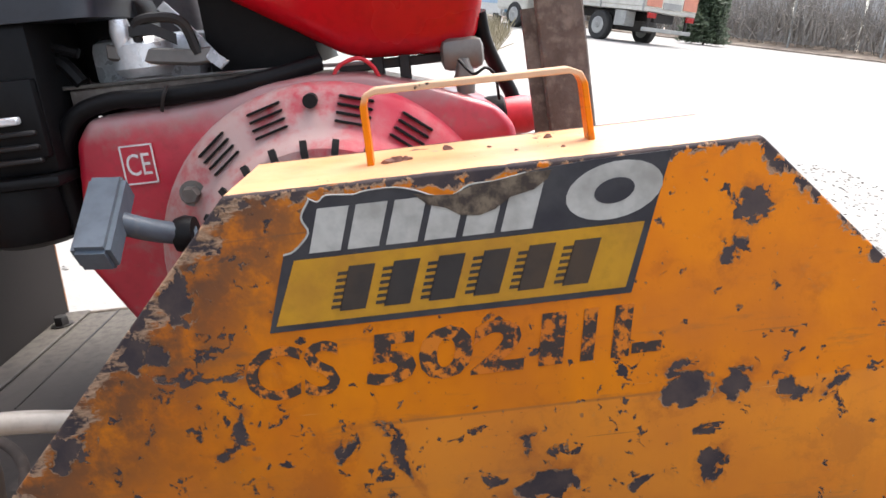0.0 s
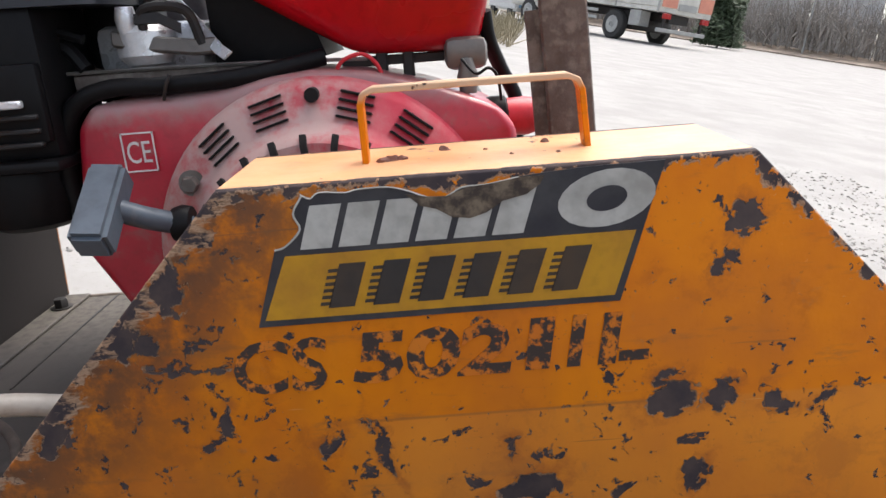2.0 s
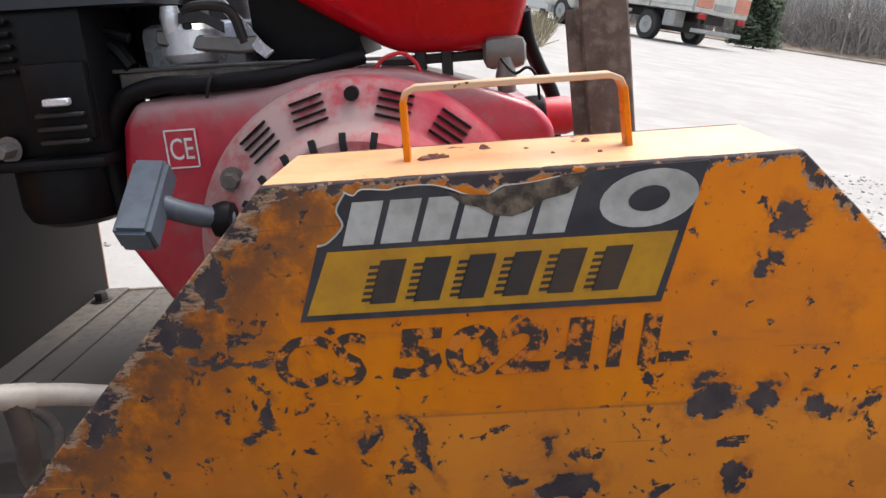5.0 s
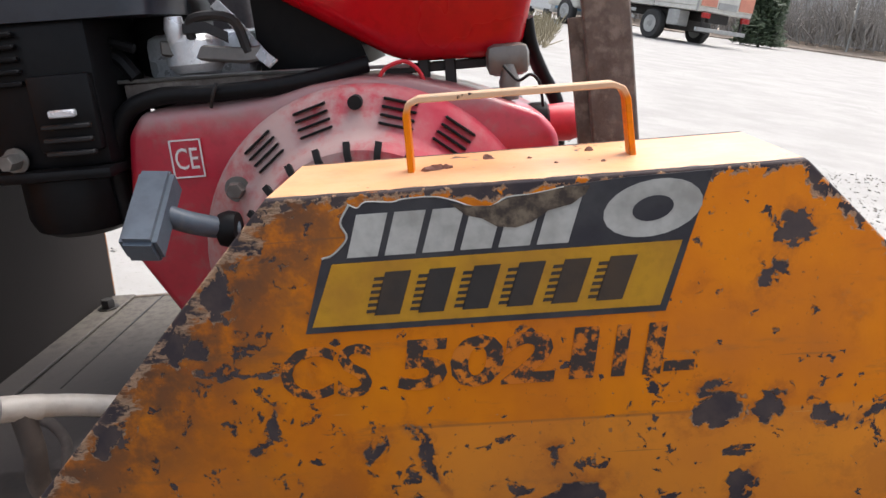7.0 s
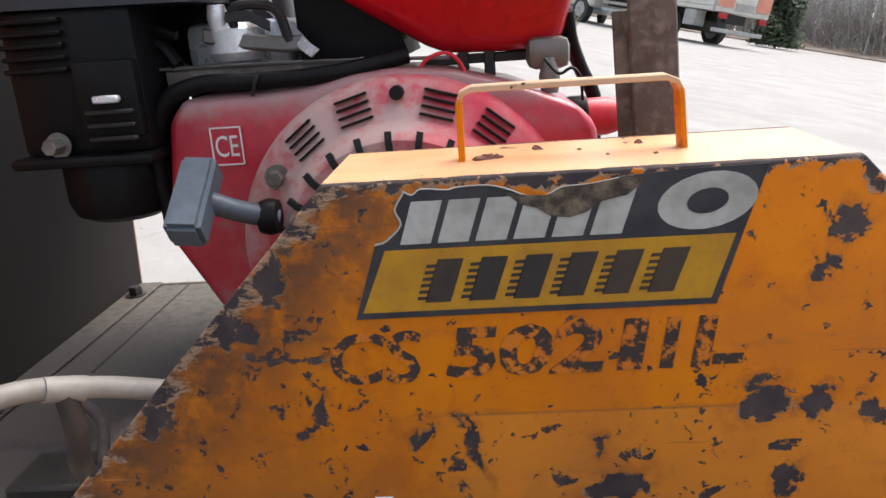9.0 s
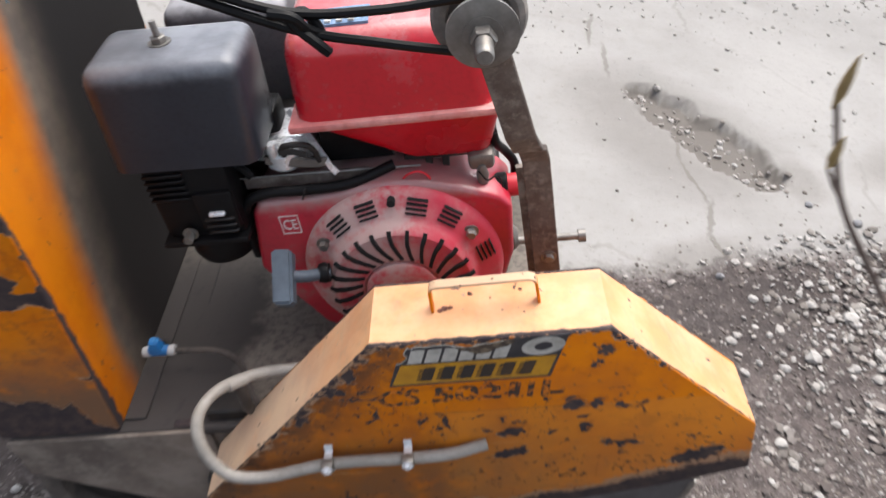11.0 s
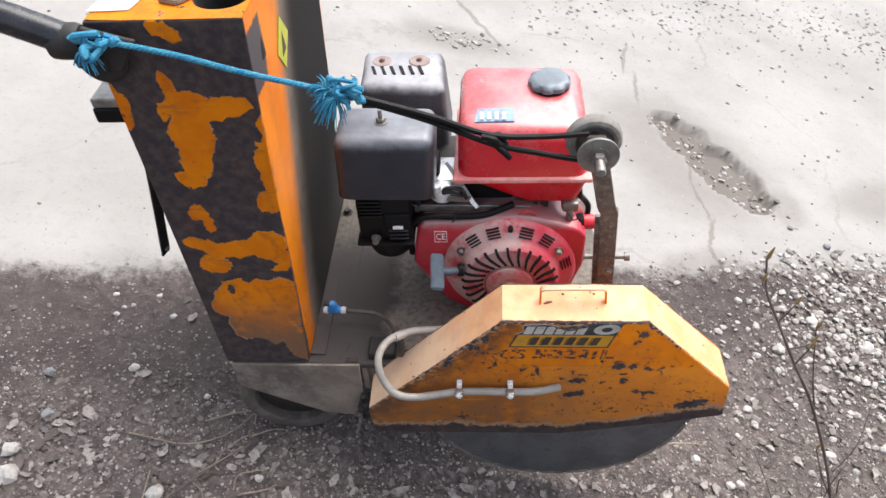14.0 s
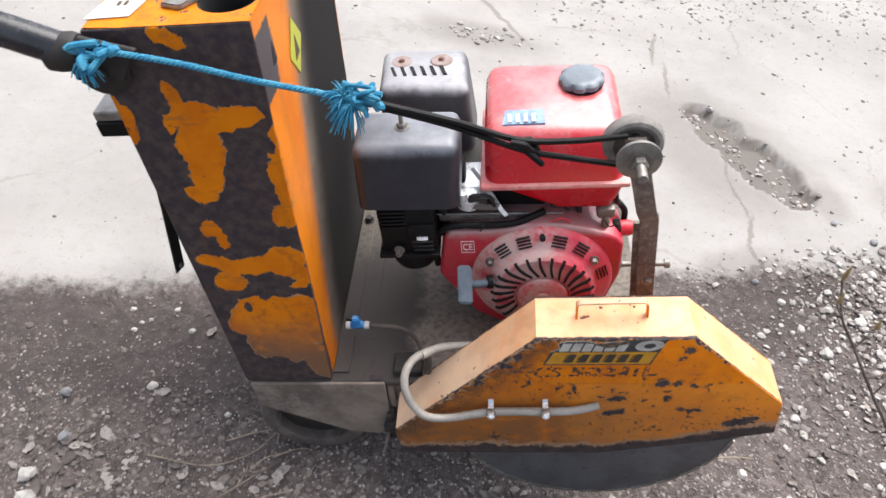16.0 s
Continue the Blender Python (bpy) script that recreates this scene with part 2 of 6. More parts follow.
def rim_soil_glare(nt, vec, c):
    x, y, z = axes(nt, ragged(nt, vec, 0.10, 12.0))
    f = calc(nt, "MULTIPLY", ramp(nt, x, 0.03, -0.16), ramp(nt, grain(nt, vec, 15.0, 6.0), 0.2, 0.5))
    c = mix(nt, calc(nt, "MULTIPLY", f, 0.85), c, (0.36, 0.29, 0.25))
    # cream over the whole rim: dust plus sky glare painted into the colour
    glare = ramp(nt, grain(nt, vec, 20.0, 6.0), 0.35, 0.7)
    return mix(nt, calc(nt, "ADD", 0.34, calc(nt, "MULTIPLY", glare, 0.26)), c, (0.80, 0.58, 0.36))


def rim_chips(nt, vec):
    v = ragged(nt, vec, 0.012, 60.0)
    x, y, z = axes(nt, v)
    f = ramp(nt, calc(nt, "ADD", grain(nt, v, 60.0, 3.0), calc(nt, "MULTIPLY", grain(nt, vec, 9.0, 2.0), 0.3)), 0.83, 0.85)
    return calc(nt, "MAXIMUM", f, ramp(nt, y, 0.0035, 0.005, 1.0, 0.0))


SIDE_PATCHES = [
    (-0.437, 1.016, 0.023, 0.012, -27), (-0.457, 0.935, 0.023, 0.01, -73), (-0.474, 0.895, 0.011, 0.014, 142), (-0.434, 0.9, 0.037, 0.024, -13),
    (-0.393, 0.897, 0.041, 0.018, 10), (-0.366, 0.901, 0.018, 0.014, 11), (-0.444, 0.854, 0.038, 0.034, 103), (-0.448, 0.819, 0.052, 0.025, -102),
    (-0.468, 0.775, 0.021, 0.016, -15), (-0.529, 0.89, 0.03, 0.008, -100), (-0.537, 0.917, 0.023, 0.013, -79), (-0.477, 0.706, 0.017, 0.016, -78),
    (-0.466, 0.683, 0.019, 0.01, -86), (-0.345, 0.835, 0.05, 0.008, -95),
]
SIDE_PATCHES_B = [
    (-0.349, 0.785, 0.066, 0.014, -89), (-0.359, 0.726, 0.022, 0.02, -34), (-0.381, 0.637, 0.036, 0.03, 18), (-0.437, 0.629, 0.052, 0.018, 6),
    (-0.489, 0.637, 0.03, 0.014, -16), (-0.479, 0.594, 0.026, 0.024, -16), (-0.374, 0.611, 0.032, 0.028, -58), (-0.467, 0.502, 0.036, 0.05, 124),
    (-0.43, 0.456, 0.058, 0.075, -16), (-0.371, 0.5, 0.062, 0.038, -79), (-0.374, 0.391, 0.052, 0.028, -78), (-0.431, 0.53, 0.057, 0.03, -1),
]
SIDE_HOLES = [
    (-0.406, 0.589, 0.031, 0.016, 17), (-0.467, 0.536, 0.007, 0.009, -12), (-0.433, 0.559, 0.013, 0.007, 21), (-0.45, 0.375, 0.032, 0.03, -1),
    (-0.352, 0.86, 0.006, 0.02, 5), (-0.357, 0.68, 0.008, 0.014, 0),
]


def side_soil(nt, vec, c):
    x, y, z = axes(nt, ragged(nt, vec, 0.12, 10.0))
    f = calc(nt, "MULTIPLY", ramp(nt, z, 0.54, 0.39), ramp(nt, grain(nt, vec, 22.0, 6.0), 0.2, 0.5))
    c = mix(nt, ramp(nt, grain(nt, vec, 48.0, 6.0, 0.7), 0.5, 0.66, 0.0, 0.6), c, mix(nt, ramp(nt, z, 0.62, 0.52), c, (0.24, 0.075, 0.02)))
    return mix(nt, calc(nt, "MULTIPLY", f, 0.92), c, (0.15, 0.092, 0.058))


def side_chips(nt, vec):
    v = ragged(nt, ragged(nt, vec, 0.026, 30.0), 0.014, 95.0)
    f = calc(nt, "MAXIMUM", blotches(nt, v, SIDE_PATCHES, 0.03), blotches(nt, v, SIDE_PATCHES_B, 0.03))
    return calc(nt, "SUBTRACT", 1.0, calc(nt, "MULTIPLY", f, calc(nt, "SUBTRACT", 1.0, blotches(nt, v, SIDE_HOLES, 0.04))))


def panel_chips(nt, vec):
    v = ragged(nt, vec, 0.03, 22.0)
    x, y, z = axes(nt, v)
    edge = ramp(nt, calc(nt, "SUBTRACT", y, calc(nt, "MULTIPLY", grain(nt, vec, 9.0), 0.03)), 0.084, 0.088, 1.0, 0.0)
    spots = [(-0.33, 0.975, 5.0, 0.03, 0), (-0.33, 0.93, 5.0, 0.02, 0)]
    top = calc(nt, "MULTIPLY", blotches(nt, v, spots), ramp(nt, y, 0.165, 0.175, 1.0, 0.0))
    return calc(nt, "MAXIMUM", edge, top)


def soot_panel():
    """The console's front: orange paint under soot blown on by the exhaust."""
    m, nt, bsdf = start("sooty_orange_paint")
    vec = where(nt)
    c, big, small = paint(nt, vec)
    chip = panel_chips(nt, vec)
    c = mix(nt, chip, c, BARE)
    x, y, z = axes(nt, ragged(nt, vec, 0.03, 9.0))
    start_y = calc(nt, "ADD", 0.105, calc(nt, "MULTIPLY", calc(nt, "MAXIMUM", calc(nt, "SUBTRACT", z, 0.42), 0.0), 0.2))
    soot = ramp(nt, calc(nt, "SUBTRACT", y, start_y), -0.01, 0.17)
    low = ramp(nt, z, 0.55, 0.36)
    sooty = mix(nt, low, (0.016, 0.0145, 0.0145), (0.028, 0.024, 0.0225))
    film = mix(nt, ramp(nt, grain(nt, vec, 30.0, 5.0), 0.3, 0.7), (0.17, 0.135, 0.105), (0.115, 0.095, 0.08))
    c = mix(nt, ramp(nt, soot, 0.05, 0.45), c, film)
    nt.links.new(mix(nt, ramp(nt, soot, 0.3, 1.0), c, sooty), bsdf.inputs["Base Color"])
    nt.links.new(ramp(nt, soot, 0.0, 1.0, 0.42, 0.95), bsdf.inputs["Roughness"])
    bsdf.inputs["Specular IOR Level"].default_value = 0.15
    bump(nt, bsdf, small, 0.15)
    return m


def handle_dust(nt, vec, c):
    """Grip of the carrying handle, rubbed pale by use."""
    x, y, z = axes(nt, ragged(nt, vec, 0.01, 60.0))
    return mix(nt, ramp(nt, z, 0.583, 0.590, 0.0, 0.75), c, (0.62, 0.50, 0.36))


M_GUARD = painted("chipped_orange_paint", guard_chips, 0.35, guard_soil_shade)
M_RIM = painted("sunlit_orange_paint", rim_chips, 0.1, rim_soil_glare, 0.5, 0.48)
M_SIDE = painted("peeled_orange_paint", side_chips, 0.12, side_soil)
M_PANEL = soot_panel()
M_PLAIN = painted("orange_paint", lambda nt, vec: ramp(nt, grain(nt, vec, 55.0, 4.0), 0.6, 0.64), 0.5)
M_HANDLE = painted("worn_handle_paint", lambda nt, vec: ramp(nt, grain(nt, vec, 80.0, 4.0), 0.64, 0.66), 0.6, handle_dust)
M_SCORCH = surface("scorched_paper", (0.045, 0.03, 0.022), (0.2, 0.15, 0.10), 0.8, 0.0, 160.0, 300.0, 0.1)
M_RED = surface("dusty_red_paint", (0.47, 0.012, 0.034), (0.36, 0.011, 0.028), 0.38, 0.0, 13.0, 150.0, 0.08, 0.32, (0.30, 0.17, 0.15))
M_RECOIL = surface("dust_caked_red_paint", (0.52, 0.025, 0.05), (0.40, 0.025, 0.04), 0.45, 0.0, 12.0, 140.0, 0.2, 0.80, (0.47, 0.36, 0.33))
# the tank's drifts are tinted pink to carry the sky's reflection as well
M_TANK = surface("glossy_red_tank", (0.60, 0.007, 0.020), (0.50, 0.007, 0.018), 0.24, 0.0, 7.0, 160.0, 0.03, 0.28, (0.52, 0.12, 0.13))
for m, coat in ((M_TANK, 0.6), (M_RIM, 0.3), (M_RED, 0.5), (M_RECOIL, 0.25)):
    m.node_tree.nodes["Principled BSDF"].inputs["Coat Weight"].default_value = coat
    m.node_tree.nodes["Principled BSDF"].inputs["Coat Roughness"].default_value = 0.16 if coat > 0.3 else 0.4


def top_dust_sheen(m, z0, z1, col, least=0.25, most=0.75):
    """A paler top: settled dust, in places with the sky's sheen painted into its colour."""
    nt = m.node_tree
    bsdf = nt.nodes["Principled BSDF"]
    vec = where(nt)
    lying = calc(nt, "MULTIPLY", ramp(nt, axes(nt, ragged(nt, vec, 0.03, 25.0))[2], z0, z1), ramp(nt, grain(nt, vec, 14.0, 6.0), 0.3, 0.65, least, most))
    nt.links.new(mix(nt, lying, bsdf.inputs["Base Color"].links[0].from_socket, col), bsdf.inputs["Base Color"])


# pinkish tank top: dust together with painted sky sheen
top_dust_sheen(M_TANK, 0.745, 0.772, (0.52, 0.24, 0.23))
rnt = M_RECOIL.node_tree
rb = rnt.nodes["Principled BSDF"]
rvec = where(rnt)
wiped = calc(rnt, "MULTIPLY", ramp(rnt, axes(rnt, ragged(rnt, rvec, 0.05, 18.0))[0], 0.015, 0.075), ramp(rnt, grain(rnt, rvec, 26.0, 6.0), 0.3, 0.6, 0.45, 1.0))
rnt.links.new(mix(rnt, wiped, rb.inputs["Base Color"].links[0].from_socket, (0.52, 0.03, 0.06)), rb.inputs["Base Color"])
M_PAN = surface("clean_red_enamel", (0.56, 0.005, 0.014), (0.46, 0.005, 0.012), 0.22, 0.0, 6.0, 150.0, 0.02)
M_LIP = surface("worn_pink_edge", (0.66, 0.30, 0.27), (0.56, 0.15, 0.14), 0.5, 0.0, 30.0)
M_BLACK = surface("black_plastic", (0.005, 0.005, 0.0055), (0.009, 0.0085, 0.009), 0.42, 0.0, 8.0, 170.0, 0.08, 0.12, (0.03, 0.026, 0.024))
M_BLACK.node_tree.nodes["Principled BSDF"].inputs["Specular IOR Level"].default_value = 0.14
M_FILTER = surface("grey_black_plastic", (0.014, 0.016, 0.024), (0.024, 0.027, 0.036), 0.33, 0.0, 7.0, 190.0, 0.06, 0.15, (0.12, 0.11, 0.11))
M_GLOSS = surface("worn_gloss_black", (0.010, 0.011, 0.014), (0.022, 0.022, 0.026), 0.27, 0.0, 30.0, 120.0, 0.25, 0.3, (0.13, 0.13, 0.14))
M_DARK = surface("oily_dark_metal", (0.010, 0.009, 0.009), (0.028, 0.022, 0.018), 0.6, 0.1, 20.0, 120.0, 0.3, 0.25, (0.075, 0.055, 0.04))
M_VOID = surface("dark_opening", (0.006, 0.006, 0.006), (0.01, 0.009, 0.009), 0.9)
M_MUFFLER = surface("heat_grey_steel", (0.075, 0.075, 0.085), (0.12, 0.118, 0.125), 0.6, 0.1, 10.0, 140.0, 0.15, 0.1)
M_RUST = surface("rust", (0.2, 0.09, 0.065), (0.11, 0.055, 0.045), 0.85)
M_STEEL = surface("dull_steel", (0.3, 0.29, 0.27), (0.16, 0.145, 0.13), 0.42, 0.7, 25.0, 150.0, 0.2)
M_ARM = surface("rusty_flat_bar", (0.150, 0.122, 0.104), (0.092, 0.070, 0.058), 0.65, 0.2, 45.0, 240.0, 0.7, 0.5, (0.30, 0.26, 0.225))
M_ZINC = surface("bright_zinc", (0.84, 0.86, 0.88), (0.66, 0.68, 0.70), 0.3, 0.4, 40.0, 160.0, 0.1)
M_FRAME = surface("mud_grey_steel", (0.18, 0.142, 0.114), (0.092, 0.072, 0.06), 0.85, 0.0, 9.0, 90.0, 0.5, 0.6, (0.25, 0.21, 0.175))
M_RUBBER = surface("dusty_rubber", (0.048, 0.039, 0.034), (0.082, 0.067, 0.058), 0.85, 0.0, 18.0, 90.0, 0.4, 0.6, (0.125, 0.103, 0.086))
M_TREAD = surface("grey_dusty_tread", (0.20, 0.185, 0.17), (0.12, 0.11, 0.10), 0.85, 0.0, 30.0, 160.0, 0.6, 0.5, (0.28, 0.25, 0.22))
M_HOSE = surface("grey_hose", (0.32, 0.295, 0.265), (0.22, 0.20, 0.175), 0.5, 0.0, 20.0, 150.0, 0.1, 0.3)
M_BLADE = surface("dull_blade_steel", (0.15, 0.15, 0.157), (0.095, 0.094, 0.098), 0.5, 0.6, 12.0, 130.0, 0.15, 0.3, (0.13, 0.115, 0.1))
M_GRIP = surface("blue_grey_grip", (0.075, 0.098, 0.125), (0.05, 0.065, 0.085), 0.45, 0.0, 30.0, 150.0, 0.2, 0.25, (0.2, 0.19, 0.18))
M_REDCAP = surface("red_plastic", (0.6, 0.02, 0.035), (0.5, 0.02, 0.03), 0.4)
M_WHITE = surface("dirty_white_print", (0.52, 0.50, 0.45), (0.33, 0.31, 0.27), 0.5, 0.0, 38.0, 140.0, 0.05)
M_LABELBLK = surface("black_label", (0.028, 0.028, 0.035), (0.05, 0.048, 0.05), 0.4, 0.0, 40.0, 140.0, 0.05)
M_LABELYEL = surface("yellow_label", (0.55, 0.27, 0.012), (0.44, 0.2, 0.012), 0.4, 0.0, 30.0, 140.0, 0.05)
M_INK = surface("faded_black_ink", (0.03, 0.025, 0.022), (0.08, 0.045, 0.02), 0.6)
M_ROPE = surface("blue_rope", (0.010, 0.16, 0.29), (0.05, 0.25, 0.35), 0.85, 0.0, 60.0, 400.0, 0.6, 0.2, (0.3, 0.36, 0.38))
M_BLUE = surface("blue_plastic", (0.015, 0.2, 0.5), (0.02, 0.16, 0.42), 0.4)
M_PAPER = surface("weathered_paper", (0.62, 0.62, 0.60), (0.5, 0.49, 0.47), 0.8)
M_WARN = surface("warning_yellow", (0.42, 0.42, 0.03), (0.34, 0.36, 0.03), 0.5)
M_STICKER = surface("pale_blue_print", (0.22, 0.33, 0.48), (0.09, 0.16, 0.27), 0.4, 0.0, 90.0, 200.0, 0.0)
M_OLIVE = surface("tarnished_alloy", (0.19, 0.172, 0.155), (0.11, 0.096, 0.085), 0.5, 0.5)


top_dust_sheen(M_RED, 0.560, 0.580, (0.31, 0.20, 0.19), 0.5, 0.95)
# filter and muffler tops: dust, with sky reflection painted in as pale grey
top_dust_sheen(M_FILTER, 0.742, 0.766, (0.20, 0.21, 0.235), 0.45, 0.95)
top_dust_sheen(M_MUFFLER, 0.715, 0.732, (0.34, 0.34, 0.36), 0.5, 0.95)
M_CAP = surface("blue_grey_cap", (0.16, 0.19, 0.215), (0.10, 0.12, 0.14), 0.35, 0.0, 25.0, 140.0, 0.1, 0.3, (0.26, 0.27, 0.28))
M_PRINT = surface("white_print", (0.78, 0.76, 0.74), (0.62, 0.58, 0.56), 0.5, 0.0, 60.0, 160.0, 0.0)
M_DIMPLE = surface("rust_bloom", (0.24, 0.17, 0.15), (0.30, 0.26, 0.25), 0.8, 0.1, 60.0, 160.0, 0.1)


def worn_ink():
    m, nt, bsdf = start("worn_stencil_ink")
    vec = where(nt)
    c, big, small = paint(nt, vec)
    gone = ramp(nt, grain(nt, vec, 130.0, 5.0, 0.7), 0.485, 0.565)
    nt.links.new(mix(nt, gone, (0.040, 0.026, 0.021), c), bsdf.inputs["Base Color"])
    bsdf.inputs["Roughness"].default_value = 0.5
    return m


M_STENCIL = worn_ink()


def floor_dirt():
    """The base plate: black oily dirt towards the console, tan dust towards the engine."""
    m, nt, bsdf = start("oily_base_plate")
    vec = where(nt)
    x, y, z = axes(nt, ragged(nt, vec, 0.14, 9.0))
    small = grain(nt, vec, 90.0, 5.0)
    tan = mix(nt, ramp(nt, small, 0.4, 0.7), (0.175, 0.15, 0.126), (0.092, 0.079, 0.068))
    c = mix(nt, ramp(nt, x, -0.232, -0.195), (0.045, 0.038, 0.035), tan)
    c = mix(nt, ramp(nt, y, 0.33, 0.47), c, mix(nt, ramp(nt, small, 0.4, 0.7), (0.105, 0.090, 0.074), (0.06, 0.051, 0.044)))
    c = mix(nt, ramp(nt, grain(nt, vec, 35.0, 5.0), 0.58, 0.7, 0.0, 0.6), c, (0.03, 0.026, 0.025))
    nt.links.new(c, bsdf.inputs["Base Color"])
    bsdf.inputs["Roughness"].default_value = 0.85
    bump(nt, bsdf, small, 0.4)
    return m


M_BASE = floor_dirt()

# ---- mesh helpers ----


def finish(name, bm, material, parent=None, label="", smooth=38):
    bmesh.ops.recalc_face_normals(bm, faces=bm.faces[:])
    me = bpy.data.meshes.new(name)
    bm.to_mesh(me)
    bm.free()
    me.materials.append(material)
    if smooth:
        me.shade_smooth()
        me.set_sharp_from_angle(angle=radians(smooth))
    ob = new(name, me)
    if parent is not None:
        ob.parent = parent
    if label:
        ob["label"] = label
    return ob


def part(name, bm, material, parent, label=""):
    return finish(name, bm, material, parent, label)


def block(a, b, bevel=0.0, segments=2, bm=None):
    """A box from corner a to corner b with rounded edges."""
    out = bm or bmesh.new()
    a, b = Vector(a), Vector(b)
    m = Matrix.Translation((a + b) / 2) @ Matrix.Diagonal((*[abs(v) for v in (b - a)], 1))
    made = bmesh.ops.create_cube(out, size=1.0, matrix=m)["verts"]
    if bevel:
        edges = list({e for v in made for e in v.link_edges})
        bmesh.ops.bevel(out, geom=edges, offset=bevel, segments=segments, profile=0.5, affect="EDGES")
    return out


def prism(points, y0, y1, bevel=0.0, segments=2, bm=None):
    """An outline in x and z, pushed from y0 to y1."""
    out = bm or bmesh.new()
    vs = [out.verts.new((x, y0, z)) for x, z in points]
    f = out.faces.new(vs)
    made = bmesh.ops.extrude_face_region(out, geom=[f])["geom"]
    bmesh.ops.translate(out, vec=(0, y1 - y0, 0), verts=[v for v in made if isinstance(v, bmesh.types.BMVert)])
    if bevel:
        edges = [e for e in out.edges if any(v in e.verts for v in vs)] if bm else out.edges[:]
        bmesh.ops.bevel(out, geom=edges, offset=bevel, segments=segments, profile=0.5, affect="EDGES")
    return out


def spun(profile, centre, axis="Y", steps=32, bm=None):
    """A profile of (radius, along) turned about an axis through centre."""
    out = bm or bmesh.new()
    c = Vector(centre)
    rings = []
    for r, h in profile:
        ring = []
        for i in range(steps):
            a = 2 * math.pi * i / steps
            p, q = r * math.cos(a), r * math.sin(a)
            v = {"Y": (p, h, q), "Z": (p, q, h), "X": (h, p, q)}[axis]
            ring.append(out.verts.new(c + Vector(v)))
        rings.append(ring)
    for r0, r1 in zip(rings, rings[1:]):
        for i in range(steps):
            out.faces.new((r0[i], r0[(i + 1) % steps], r1[(i + 1) % steps], r1[i]))
    for ring in (rings[0], rings[-1]):
        out.faces.new(ring)
    return out


def glide(points, n):
    """Points on a smooth curve through the given ones."""
    p = [Vector(q) for q in points]
    p = [p[0] * 2 - p[1]] + p + [p[-1] * 2 - p[-2]]
    out = []
    for i in range(1, len(p) - 2):
        for k in range(n):
            t = k / n
            a, b, c, d = p[i - 1], p[i], p[i + 1], p[i + 2]
            out.append(0.5 * (2 * b + (c - a) * t + (2 * a - 5 * b + 4 * c - d) * t * t + (3 * b - a - 3 * c + d) * t ** 3))
    return out + [p[-2]]


def tube(points, radius, n=6, sides=10, bm=None, taper=1.0, straight=False):
    """A round rod along points."""
    out = bm or bmesh.new()
    path = [Vector(q) for q in points] if straight else glide(points, n)
    rings = []
    up = None
    for i, q in enumerate(path):
        way = (path[min(i + 1, len(path) - 1)] - path[max(i - 1, 0)]).normalized()
        side = way.cross(up) if up is not None else way.orthogonal()
        if side.length < 1e-4:
            side = way.orthogonal()
        side.normalize()
        up = side.cross(way).normalized()
        r = radius * (1 + (taper - 1) * i / max(1, len(path) - 1))
        rings.append([out.verts.new(q + (side * math.cos(2 * math.pi * k / sides) + up * math.sin(2 * math.pi * k / sides)) * r) for k in range(sides)])
    for r0, r1 in zip(rings, rings[1:]):
        for k in range(sides):
            out.faces.new((r0[k], r0[(k + 1) % sides], r1[(k + 1) % sides], r1[k]))
    out.faces.new(rings[0])
    out.faces.new(rings[-1][::-1])
    return out


def strap(points, width, thick, across, bm=None, bevel=0.0):
    """A flat bar along points; across: its width's direction."""
    out = bm or bmesh.new()
    path = [Vector(q) for q in points]
    across = Vector(across).normalized()
    rings = []
    for i, q in enumerate(path):
        way = (path[min(i + 1, len(path) - 1)] - path[max(i - 1, 0)]).normalized()
        flat = way.cross(across).normalized()
        rings.append([out.verts.new(q + across * (sx * width / 2) + flat * (sy * thick / 2)) for sx, sy in ((-1, -1), (1, -1), (1, 1), (-1, 1))])
    for r0, r1 in zip(rings, rings[1:]):
        for k in range(4):
            out.faces.new((r0[k], r0[(k + 1) % 4], r1[(k + 1) % 4], r1[k]))
    out.faces.new(rings[0])
    out.faces.new(rings[-1][::-1])
    if bevel:
        bmesh.ops.bevel(out, geom=out.edges[:], offset=bevel, segments=1, affect="EDGES")
    return out


def hexbolt(c, r, h, axis="Y", bm=None):
    """A hexagon head with its washer; it stands out along the axis by h."""
    s = 1 if h > 0 else -1
    out = spun([(r * 1.5, 0), (r * 1.5, s * 0.0012)], c, axis, 16, bm)
    return spun([(r, s * 0.0012), (r, h * 0.85), (r * 0.85, h)], c, axis, 6, out)


def lettering(text, box, y, material, parent, name, label="", shear=0.0, heavy=0.0):
    """Raised letters that fill box = (x0, z0, x1, z1) on a plane y, facing -y."""
    cu = bpy.data.curves.new("letters", "FONT")
    cu.body, cu.shear, cu.offset, cu.resolution_u, cu.extrude = text, shear, heavy, 3, 0.01
    tmp = new("letters", cu)
    bpy.context.view_layer.update()
    me = bpy.data.meshes.new_from_object(tmp.evaluated_get(bpy.context.evaluated_depsgraph_get()))
    bpy.data.objects.remove(tmp)
    bm = bmesh.new()
    bm.from_mesh(me)
    bpy.data.meshes.remove(me)
    xs, ys = [v.co.x for v in bm.verts], [v.co.y for v in bm.verts]
    sx, sz = (box[2] - box[0]) / (max(xs) - min(xs)), (box[3] - box[1]) / (max(ys) - min(ys))
    for v in bm.verts:
        v.co = Vector((box[0] + (v.co.x - min(xs)) * sx, y - (0.0004 if v.co.z > 0 else 0.0), box[1] + (v.co.y - min(ys)) * sz))
    return finish(name, bm, material, parent, label, smooth=0)


TILT = Matrix.Rotation(radians(-11.8), 4, "Y")


